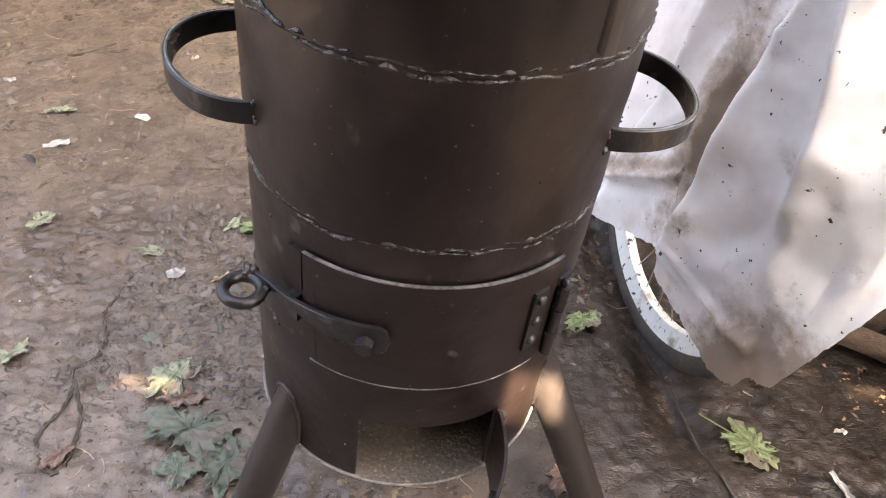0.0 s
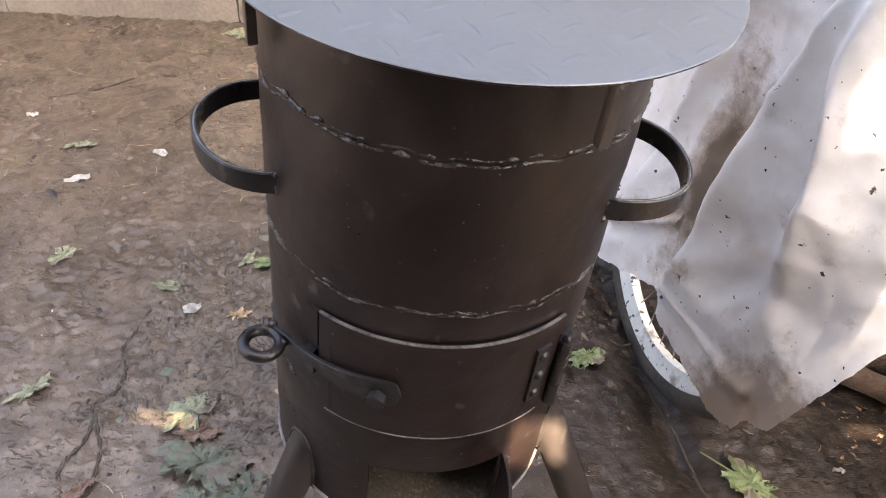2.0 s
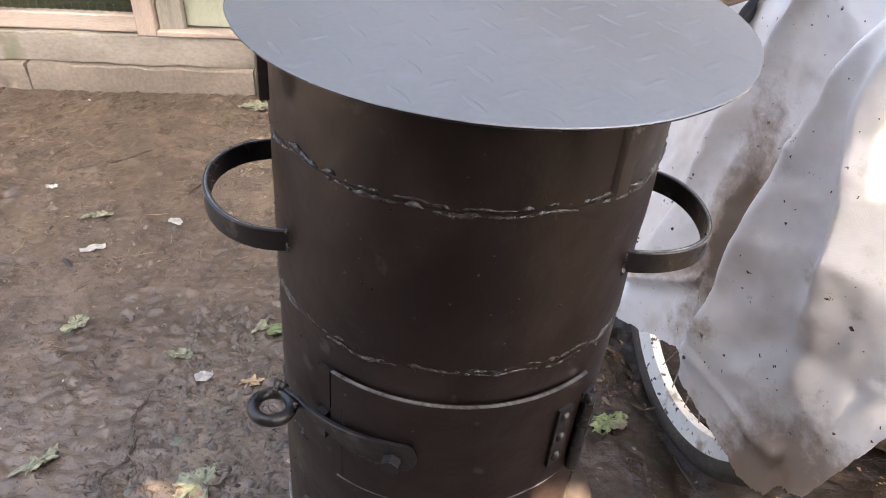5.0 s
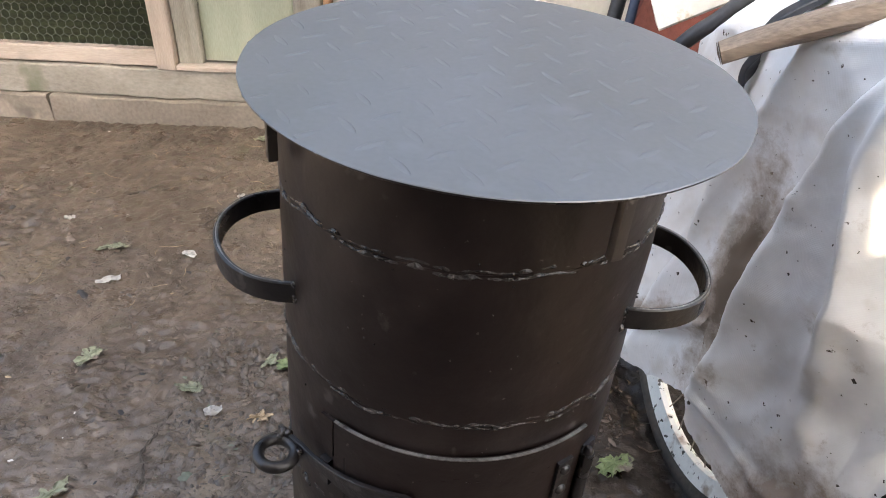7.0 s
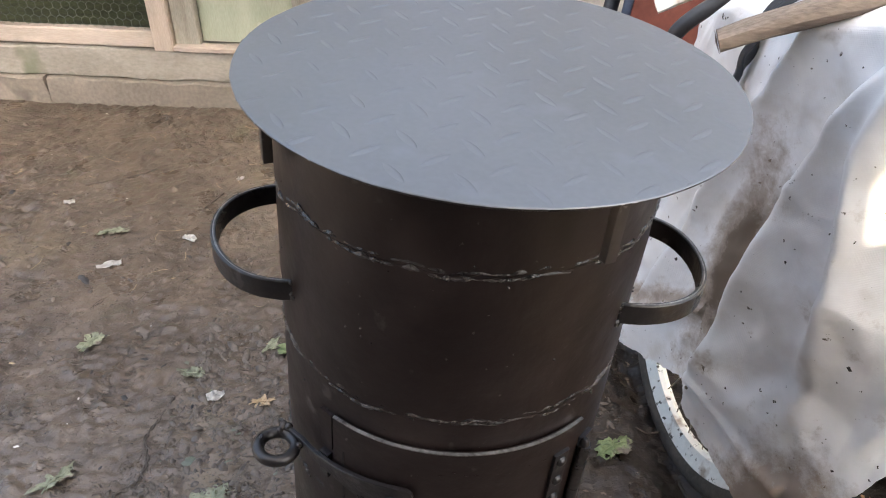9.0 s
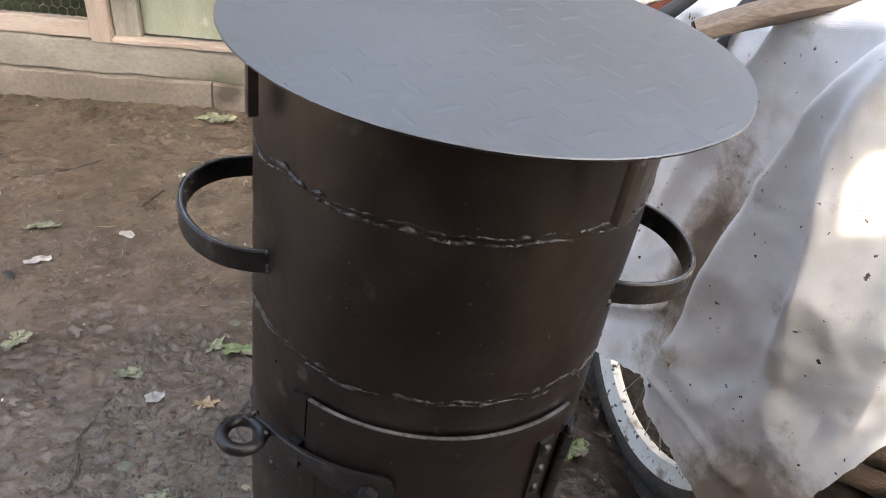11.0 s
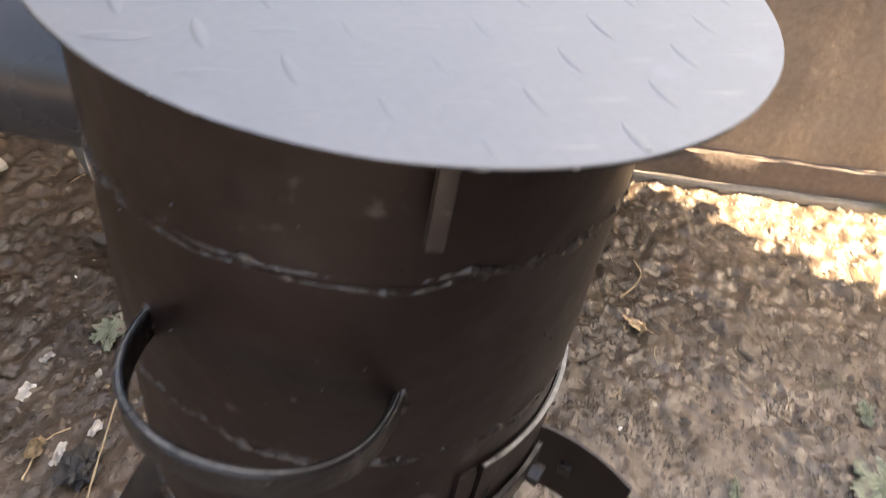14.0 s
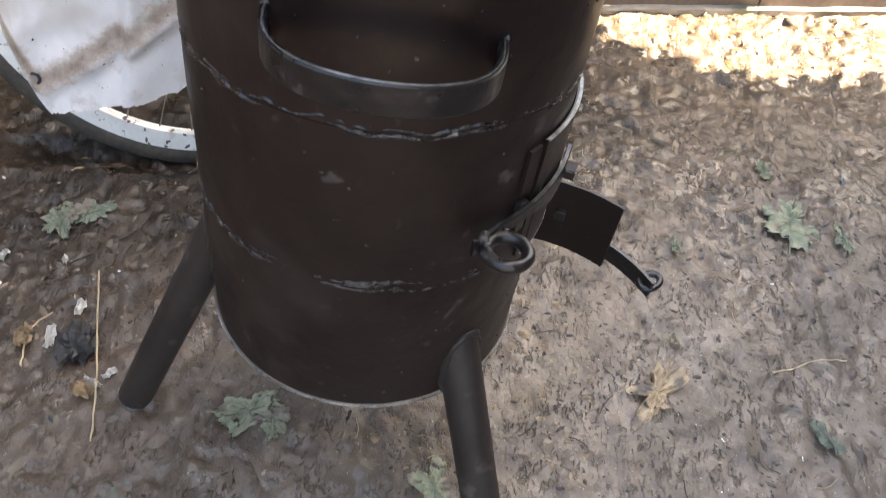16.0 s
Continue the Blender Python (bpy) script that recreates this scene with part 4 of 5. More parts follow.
    part("flap_ring", torus(bmesh.new(), 0.0088, 0.0036, rm, 22, 9, 360, 1.35), IRON, strap, "small grip loop")
    for z0, z1 in ((0.222, 0.244), (0.274, 0.296)):
        part("flap_hinge", sweep(bmesh.new(), [polar(R + 0.005, -9.2, z0), polar(R + 0.005, -9.2, z1)], 0.005, 12), IRON, stove)
    # carrying handles of flat bar
    for a, z_of in ((-130.6, lambda t: 0.5718 - 0.0026 * (1 - math.cos(t)) + 0.006 * math.sin(t) ** 2), (38.0, lambda t: 0.5755 + 0.0015 * math.sin(3 * t))):
        chord, out, pts = 0.067, 0.0715, []
        for i in range(33):
            t = math.pi * i / 32
            u, v = -chord * math.cos(t), out * math.sin(t) ** 0.8
            pts.append(Matrix.Rotation(radians(a), 4, "Z") @ Vector((R * math.cos(math.asin(chord / R)) - 0.002 + v * (1 + 0.0), u, z_of(t))))
        handle = part("handle", sweep(bmesh.new(), pts, 0, flat=(0.0024, 0.0095)), IRON, stove, "bent flat-bar carrying handle")
        # pale line on the worn top edge, stands in for its sky highlight
        worn = [0.0006 + 0.0006 * max(0, noise.noise(Vector((i * 0.45, a, 2))) + 0.3) for i in range(33)]
        part("worn_glint_edge", sweep(bmesh.new(), [p + Vector((0, 0, 0.0091)) for p in pts], worn, 7), EDGE, handle, "worn top edge with its sky highlight as a pale line")
        for p in (pts[0], pts[-1]):
            bm = bmesh.new()
            for j in range(7):
                q = p + Vector((random.uniform(-1, 1), random.uniform(-1, 1), 0)) * 0.002 + Vector((0, 0, -0.009 + 0.003 * j))
                bmesh.ops.create_icosphere(bm, subdivisions=2, radius=random.uniform(0.0026, 0.0042), matrix=Matrix.Translation(q))
            part("handle_weld", bm, WELD, handle)
    # legs
    for a, foot, top in ((-93, 0.262, 0.262), (144.5, 0.262, 0.285), (28, 0.268, 0.285)):
        p0, p1 = polar(R - 0.012, a, top), polar(foot, a, 0)
        p1.z = -(STOVE[2][0] * p1.x + STOVE[2][1] * p1.y) / STOVE[2][2]
        d = (p1 - p0).normalized()
        bm = bmesh.new()
        q0 = p0 - d * 0.075
        pts = [q0 + d * ((p1 - q0).length + 0.006) * k / 10 for k in range(11)]
        sweep(bm, pts, 0.0198, 24)
        leg = part("leg", bm, LEGPAINT, stove, "splayed steel pipe leg")
        part("foot_rim", sweep(bmesh.new(), [pts[-1] - d * 0.004, pts[-1] + d * 0.001], 0.0206, 24), EDGE, leg, "muddy cut end of the pipe")
        loop = []
        for k in range(40):
            t = 2 * math.pi * k / 40
            side = d.orthogonal().normalized()
            up = d.cross(side)
            q = p0 + (side * math.cos(t) + up * math.sin(t)) * 0.0198
            s = (R + 0.0003) ** 2 - (d.x * q.y - d.y * q.x) ** 2 / (d.x ** 2 + d.y ** 2)
            u = (-(q.x * d.x + q.y * d.y) + math.sqrt(max(s, 0) * (d.x ** 2 + d.y ** 2))) / (d.x ** 2 + d.y ** 2)
            q = q + d * u
            q.z = max(q.z, 0.2085)
            loop.append(q)
        bm = weld_loop(bmesh.new(), loop, 0.0036)
        part("leg_weld", bm, LEGPAINT, leg)
    # smoke pipe
    ax = polar(1, 146, 0)
    base = Vector((0, 0, 0.636))
    pipe = part("smoke_pipe", sweep(bmesh.new(), [base + ax * (0.140 + 0.02 * k) for k in range(22)], 0.0505, 40), PIPEPAINT, stove, "thick horizontal smoke pipe")
    loop = []
    for k in range(60):
        t = 2 * math.pi * k / 60
        q = Vector((-ax.y, ax.x, 0)) * math.cos(t) * 0.0505
        loop.append(base + ax * math.sqrt(R * R - q.length_squared) + q + Vector((0, 0, math.sin(t) * 0.0505)))
    bm = weld_loop(bmesh.new(), loop, 0.0025)
    part("pipe_weld", bm, WELD, pipe)
    # weld spatter and paint drips
    bm = bmesh.new()
    for k in range(70):
        a, z = random.uniform(-200, 60), random.choice((0.65, 0.512, 0.575, 0.255, 0.30)) + random.gauss(0, 0.012)
        if 0.36 < z < 0.485 and a > -82 or (z < 0.31 and -63 < a < -8):
            continue
        bmesh.ops.create_icosphere(bm, subdivisions=1, radius=random.uniform(0.0005, 0.0012), matrix=Matrix.Translation(polar(R + 0.0002, a, z)))
    tagged(part("weld_spatter", bm, WELD, stove), kind="stuff")


make_stove()


def make_lid():
    m = STOVE @ Matrix(((1, 0, -0.0152 * -1, 0.0172), (0, 1, -0.0153, -0.0038), (-0.0152, 0.0153, 1, 0.7357), (0, 0, 0, 1)))
    lid = thing("stove_lid", "grey-black round tread-plate lid lying on the stove", "lid", m)
    RL, th = 0.1805, 0.0020
    bm = bmesh.new()
    seg = 180
    prof = [(0.0, 0.0), (0.06, 0.0), (0.12, 0.0), (0.165, 0.0), (RL - 0.0006, 0.0), (RL, -0.0006), (RL, -th + 0.0004), (RL - 0.0005, -th), (0.1, -th), (0.0, -th)]
    rings = []
    for r, z in prof:
        ring = []
        for k in range(seg):
            a = 2 * math.pi * k / seg
            j = 0.0007 * noise.noise(Vector((math.cos(a) * 4, math.sin(a) * 4, 2))) + 0.0003 * noise.noise(Vector((math.cos(a) * 30, math.sin(a) * 30, 5)))
            rr = max(r, 0.0005) + (j if r > 0.17 else 0)
            sag = 0.0012 * noise.noise(Vector((math.cos(a) * r * 9, math.sin(a) * r * 9, 8)))
            ring.append(bm.verts.new((rr * math.cos(a), rr * math.sin(a), z + sag)))
        rings.append(ring)
    for a, b in zip(rings, rings[1:]):
        for k in range(seg):
            bm.faces.new((a[k], b[k], b[(k + 1) % seg], a[(k + 1) % seg]))
    bm.faces.new(rings[0][::-1])
    bm.faces.new(rings[-1])
    bmesh.ops.recalc_face_normals(bm, faces=bm.faces)
    plate = part("plate", bm, LID, lid, angle=40)
    plate.data.materials.append(IRON)
    for f in plate.data.polygons:
        if f.normal.z < 0.5:
            f.material_index = 1
    # worn spots on the rim, made pale to give its sparkle
    for k in range(16):
        bm = bmesh.new()
        a0 = random.uniform(0, 360)
        pts = [polar(RL + 0.0001, a0 + s, -0.0007) for s in np.linspace(0, random.uniform(0.5, 2.0), 6)]
        sweep(bm, pts, [0.0001, 0.0003, 0.0004, 0.0003, 0.0004, 0.0001], 6)
        part("worn_glint_patch", bm, EDGE, plate, "worn spot on the rim, pale for its glint")
    # raised lens pattern on a square lattice, two crossing directions
    inv = (STOVE @ Matrix.Translation((0.0172, -0.0038, 0.7357))).to_3x3().inverted()
    a_dir, b_dir = inv @ Vector((0.0398, -0.0025, 0)), inv @ Vector((-0.0018, -0.0396, 0))
    origin = (STOVE @ Matrix.Translation((0.0172, -0.0038, 0.7357))).inverted() @ Vector((-0.0655, -0.1375, 0.738))
    shared = {}
    for i in range(-16, 17):
        for j in range(-16, 17):
            for off, ang in ((0, -53.5), (0.5, 46.5)):
                c = origin + a_dir * (i + off) + b_dir * (j + off)
                u = inv @ Vector((math.cos(radians(ang)), math.sin(radians(ang)), 0))
                t = math.atan2(u.y, u.x)
                place = Matrix.Translation((c.x, c.y, 0.0006 * noise.noise(Vector((c.x * 9, c.y * 9, 8))))) @ Matrix.Rotation(t, 4, "Z")
                reach = [s for s in np.linspace(-1, 1, 9) if max((place @ Vector((0.0124 * s, 0.0031 * e * (1 - s * s) ** 0.75, 0))).xy.length for e in (-1, 1)) < RL - 0.0008]
                if len(reach) < 7:
                    continue
                if len(reach) not in (9,) or "lens" not in shared:
                    bm = bmesh.new()
                    vs = []
                    for s in (reach if len(reach) < 9 else np.linspace(-1, 1, 9)):
                        w = 0.0030 * (1 - s * s) ** 0.75 + 0.0001
                        h = 0.00052 * (1 - s * s) ** 0.7
                        vs.append([bm.verts.new((0.0124 * s, w * q, h * k - 0.00008)) for q, k in ((-1, 0), (-0.6, 0.4), (-0.2, 0.75), (0.15, 0.95), (0.5, 1), (0.76, 0.86), (1, 0))])
                    for r0, r1 in zip(vs, vs[1:]):
                        for q in range(6):
                            bm.faces.new((r0[q], r1[q], r1[q + 1], r0[q + 1]))
                    if len(reach) < 9:
                        for row in (vs[0], vs[-1]):
                            low = [bm.verts.new((v.co.x, v.co.y, -0.001)) for v in row]
                            for q in range(6):
                                bm.faces.new((row[q], row[q + 1], low[q + 1], low[q]))
                    for f in bm.faces:
                        f.normal_update()
                        if f.normal.z < 0:
                            f.normal_flip()
                    ob = part("raised_lens", bm, LID, plate, angle=40)
                    if len(reach) == 9:
                        shared["lens"] = ob.data
                else:
                    ob = new("raised_lens", shared["lens"])
                    ob.parent = plate
                ob.matrix_basis = place
    # locating tabs welded under the rim
    for a, r, z, w in ((-109.5, 0.163, -0.051, 0.0078), (-18, 0.163, -0.055, 0.0085), (71, 0.161, -0.055, 0.009), (161, 0.161, -0.055, 0.009), (29, 0.170, -0.03, 0.006)):
        bm = bmesh.new()
        block(bm, -0.0035, 0.0035, -w / 2, w / 2, z, -th + 0.0002, Matrix.Translation(polar(r, a, 0)) @ Matrix.Rotation(radians(a), 4, "Z"), 0.0012)
        part("locating_tab", bm, TABPAINT, lid, "square bar tab under the rim")


make_lid()

# ---- bicycle leaning under the cover ----
def make_wheel():
    yaw, lean, c, Rt = 0.184, 0.142, Vector((0.416, 0.352, 0.262)), 0.305
    n0 = Vector((math.cos(yaw), math.sin(yaw), 0))
    u = Vector((-math.sin(yaw), math.cos(yaw), 0))
    w = Vector((0, 0, 1)) * math.cos(lean) + n0 * math.sin(lean)
    n = u.cross(w)
    m = Matrix((( u.x, w.x, n.x, c.x), (u.y, w.y, n.y, c.y), (u.z, w.z, n.z, c.z), (0, 0, 0, 1)))
    bike = thing("bicycle", "old bicycle under a white cover, its chalky white rim showing", "bicycle", m)
    part("tyre", torus(bmesh.new(), Rt - 0.019, 0.019, Matrix(), 96, 14), RUBBER, bike, "muddy black tyre")
    bm = bmesh.new()
    prof = [(Rt - 0.036, -0.013), (Rt - 0.033, -0.0145), (Rt - 0.030, -0.013), (Rt - 0.030, 0.013), (Rt - 0.033, 0.0145), (Rt - 0.036, 0.013), (Rt - 0.058, 0.008), (Rt - 0.061, 0.0), (Rt - 0.058, -0.008)]
    lathe(bm, prof + prof[:1], 120, cap=False)
    bmesh.ops.remove_doubles(bm, verts=bm.verts, dist=1e-5)
    bmesh.ops.recalc_face_normals(bm, faces=bm.faces)
    part("rim", bm, RIM, bike, "speckled chalky white rim")
    for k in range(32):
        a = 360 * k / 32
        s = 1 if k % 2 else -1
        h = polar(0.024, a + 70 * (1 if (k // 2) % 2 else -1), 0.027 * s)
        part("spoke", sweep(bmesh.new(), [h, polar(Rt - 0.06, a, 0)], 0.0011, 6), SPOKE, bike)
    part("hub", lathe(bmesh.new(), [(0.008, -0.045), (0.026, -0.03), (0.026, -0.026), (0.013, -0.02), (0.013, 0.02), (0.026, 0.026), (0.026, 0.03), (0.008, 0.045)], 24), SPOKE, bike)
    for s in (-1, 1):
        part("fork_blade", sweep(bmesh.new(), [(0, 0, 0.055 * s), (-0.02, 0.16, 0.05 * s), (-0.07, 0.33, 0.04 * s)], 0.01, 10), DARKTUBE, bike)
    part("frame_tube", sweep(bmesh.new(), [(-0.07, 0.33, 0), (-0.12, 0.46, 0)], 0.016, 12), DARKTUBE, bike)


make_wheel()

# ---- white cover over the bicycle ----
def along(path, t):
    t = t * (len(path) - 1)
    i = min(int(t), len(path) - 2)
    f = t - i
    p = [Vector(q) for q in path]
    a, b = p[max(i - 1, 0)], p[min(i + 2, len(p) - 1)]
    return 0.5 * ((2 * p[i]) + (p[i + 1] - a) * f + (2 * a - 5 * p[i] + 4 * p[i + 1] - b) * f * f + (3 * p[i] - a - 3 * p[i + 1] + b) * f ** 3)


def make_cover():
    hem = [(0.264, 0.512, 0.32), (0.250, 0.490, 0.19), (0.248, 0.468, 0.132), (0.262, 0.408, 0.146), (0.293, 0.346, 0.151), (0.338, 0.248, 0.195), (0.344, 0.232, 0.186),
           (0.370, 0.160, 0.156), (0.397, 0.085, 0.135), (0.412, 0.045, 0.148), (0.421, 0.036, 0.176), (0.434, 0.010, 0.190), (0.456, -0.002, 0.262), (0.492, -0.008, 0.345), (0.57, 0.01, 0.39)]
    top = [(0.335, 0.525, 0.60), (0.340, 0.505, 0.615), (0.345, 0.485, 0.63), (0.352, 0.455, 0.64), (0.36, 0.41, 0.645), (0.368, 0.35, 0.655), (0.382, 0.285, 0.67),
           (0.40, 0.235, 0.69), (0.425, 0.185, 0.705), (0.445, 0.155, 0.715), (0.470, 0.130, 0.72), (0.50, 0.110, 0.725), (0.53, 0.095, 0.725), (0.57, 0.09, 0.72), (0.65, 0.13, 0.70)]
    back = Vector((0.62, 0.52, 0.78))
    nu, nv = 280, 120
    hem = [Vector(q) for q in hem]
    bm = bmesh.new()
    uv, dirt = bm.loops.layers.uv.new("weave"), bm.loops.layers.uv.new("dirt")
    # folds: height of the lap, its line down the sheet (height, place across), fall-off behind it, sharpness, where it dies out
    laps = ((0.040, ((0.15, 0.378), (0.27, 0.368), (0.49, 0.342), (0.61, 0.285), (0.75, 0.24)), 0.055, 0.0030, 0.0),
            (0.060, ((0.15, 0.222), (0.27, 0.213), (0.39, 0.210), (0.51, 0.198), (0.61, 0.174), (0.75, 0.13)), 0.085, 0.0030, 0.0),
            (0.046, ((0.15, 0.100), (0.40, 0.104), (0.47, 0.108), (0.56, 0.124), (0.60, 0.134), (0.75, 0.120)), 0.07, 0.0040, 0.33))
    grid, soil = [], []
    for j in range(nv + 1):
        v = j / nv
        row, srow = [], []
        for i in range(nu + 1):
            t = i / nu
            k = min(int(t * 14), 13)
            a, b = hem[k].lerp(hem[k + 1], t * 14 - k), along(top, t)
            a = Vector((*along(hem, t).xy, a.z))
            if v < 0.8:
                k = v / 0.8
                p = a.lerp(b, k)
                p.x += 0.012 * math.sin(math.pi * k)
            else:
                k = (v - 0.8) / 0.2
                p = b.lerp(back, k)
                p.z += 0.05 * math.sin(math.pi * k) * 0.6
            nrm = Vector((-0.93, -0.35, 0.1)) if t < 0.8 else Vector((-0.93, -0.35, 0.1)).lerp(Vector((0.55, -0.83, 0.1)), (t - 0.8) / 0.2).normalized()
            fade = (1 - 0.9 * max(0, (v - 0.76) / 0.24)) * min(1, 0.35 + 4 * v)
            round_corner = max(0, t - 0.86) * 2.2
            d = 0
            for amp, line, fall, sharp, dies in laps:
                at = float(np.interp(p.z, [q[0] for q in line], [q[1] for q in line]))
                s = p.y - at - round_corner - 0.005 * noise.noise(Vector((p.z * 7, amp * 500, 1)))
                amp *= max(0.12, min(1, (p.z - dies) / 0.12)) if dies else 1
                d += amp * math.exp(min(0, s) / fall) / (1 + math.exp(max(-60, min(60, s / sharp))))
            q0 = Vector((p.y * 7 + p.z * 3, p.z * 4 - p.y * 2, p.x * 3))
            d += 0.014 * (0.25 - abs(noise.noise(q0))) + 0.0105 * (0.25 - abs(noise.noise(q0 * 2.7 + Vector((4, 1, 2))))) + 0.0055 * (0.2 - abs(noise.noise(p * 19))) + 0.0012 * noise.noise(p * 55)
            if 0.40 < t < 0.70:  # doubled hem along the near edge
                s = v - 0.085 + 0.12 * (t - 0.45) - 0.008 * noise.noise(Vector((t * 24, 3, 1)))
                d += (-0.010 * math.exp(-(s / 0.010) ** 2) + 0.007 * math.exp(-((s - 0.020) / 0.014) ** 2)) * min(1, (t - 0.40) / 0.04, (0.70 - t) / 0.05)
            if t < 0.38:
                s = v - 0.03 - 0.62 * max(0, t - 0.12) - 0.03 * noise.noise(Vector((t * 9, 2, 2)))
                d += 0.010 * math.exp(-(s / 0.014) ** 2) - 0.008 * math.exp(-((s + 0.035) / 0.02) ** 2)
            row.append(bm.verts.new(p + nrm * d * fade))
            if v == 0:
                row[-1].co.z += 0.005 * noise.noise(Vector((t * 70, 1, 1))) + 0.004 * noise.noise(Vector((t * 230, 1, 1)))
            # streak of dirt and painted fold shade left of the second lap, muddy foot
            s = p.y - (0.250 + 0.05 * (p.z - 0.365))
            streak = math.exp(-(s / 0.034) ** 2) * math.exp(-((p.z - 0.38) / 0.14) ** 2)
            foot = max(0, 1 - max(0, p.z - 0.14) / 0.21) * (0.25 + 0.75 * max(0, min(1, (0.13 - p.y) / 0.08)))
            if t < 0.38:
                s = v - 0.055 - 0.62 * max(0, t - 0.12)
                streak = max(streak, 0.55 * math.exp(-(s / 0.028) ** 2))
            srow.append((0.74 * streak, 0.95 * foot))
        grid.append(row)
        soil.append(srow)
    for j in range(nv):
        for i in range(nu):
            f = bm.faces.new((grid[j][i], grid[j][i + 1], grid[j + 1][i + 1], grid[j + 1][i]))
            for lp, (a, b) in zip(f.loops, ((i, j), (i + 1, j), (i + 1, j + 1), (i, j + 1))):
                lp[uv].uv = (a / nu * 1.1, b / nv * 0.8)
                lp[dirt].uv = soil[b][a]
    cover = part("fabric_cover", bm, TARP, None, angle=80)
    tagged(cover, "dirty white woven fabric cover draped in folds over a bicycle", "cover")
    part("eyelet", torus(bmesh.new(), 0.007, 0.002, Matrix.Translation((0.2555, 0.4810, 0.1825)) @ pose(0, 0, 0, 80, 0, -75), 18, 8), DARKTUBE, cover, "dark eyelet in the corner")
    # dark strap across it
    bm = bmesh.new()
    pts = [(0.47, 0.375, 0.722), (0.418, 0.362, 0.698), (0.380, 0.360, 0.672), (0.367, 0.360, 0.634), (0.362, 0.366, 0.604), (0.357, 0.368, 0.578), (0.350, 0.372, 0.54)]
    sweep(bm, [along(pts, k / 24) + Vector((-0.009, -0.010, 0.004)) for k in range(25)], 0, flat=(0.010, 0.0045))
    tagged(part("strap", bm, DARKTUBE), "dark rubber strap lying over the white cover", "strap")


make_cover()


def log(name, label, category, p0, p1, r0, r1, material, end, seed=0, seg=16, oval=1.0, rough=0.12):
    p0, p1 = Vector(p0), Vector(p1)
    d = (p1 - p0).normalized()
    side = d.cross(Vector((0, 0, 1))).normalized()
    up = side.cross(d)
    ob = thing(name, label, category, Matrix.Translation(p0))
    bm = bmesh.new()
    rings = []
    for i in range(19):
        f = i / 18
        c = (p1 - p0) * f + side * 0.006 * noise.noise(Vector((f * 3, seed, 1))) + up * 0.006 * noise.noise(Vector((f * 3, seed, 5)))
        r = r0 + (r1 - r0) * f
        ring = []
        for k in range(seg):
            t = 2 * math.pi * k / seg
            rr = r * (1 + rough * noise.noise(Vector((math.cos(t) * 1.3, math.sin(t) * 1.3, f * 3 + seed * 4))) + rough * 0.6 * noise.noise(Vector((math.cos(t) * 4, math.sin(t) * 4, f * 9 + seed))))
            ring.append(bm.verts.new(c + side * math.cos(t) * rr + up * math.sin(t) * rr * oval))
        rings.append(ring)
    for a, b in zip(rings, rings[1:]):
        for k in range(seg):
            bm.faces.new((a[k], a[(k + 1) % seg], b[(k + 1) % seg], b[k]))
    body = part("trunk", bm, material, ob)
    for ring, flip, f in ((rings[0], True, 0), (rings[-1], False, 1)):
        bm = bmesh.new()
        r = r0 + (r1 - r0) * f
        vs = []
        for k in range(seg):
            t = 2 * math.pi * k / seg
            rr = 0.985 * r * (1 + rough * noise.noise(Vector((math.cos(t) * 1.3, math.sin(t) * 1.3, f * 3 + seed * 4))) + rough * 0.6 * noise.noise(Vector((math.cos(t) * 4, math.sin(t) * 4, f * 9 + seed))))
            c = (p1 - p0) * f + side * 0.006 * noise.noise(Vector((f * 3, seed, 1))) + up * 0.006 * noise.noise(Vector((f * 3, seed, 5)))
            vs.append(bm.verts.new(c + side * math.cos(t) * rr + up * math.sin(t) * rr * oval + d * (0.0015 if f else -0.0015) + d * 0.004 * noise.noise(Vector((k, seed, f)))))
        mid = bm.verts.new((p1 - p0) * f + d * (0.003 if f else -0.003))
        for k in range(seg):
            tri_ = (vs[k], vs[(k + 1) % seg], mid)
            bm.faces.new(tri_[::-1] if flip else tri_)
        part("cut_end", bm, end, ob, smooth=False)
    return ob


# pole across the cover, odds and ends behind it
log("wooden_pole", "weathered split wooden pole resting across the white cover", "pole", (0.286, 0.243, 0.670), (0.72, 0.195, 0.832), 0.0150, 0.034, POLE, ENDGRAIN, 3, 14, 0.8, 0.16)


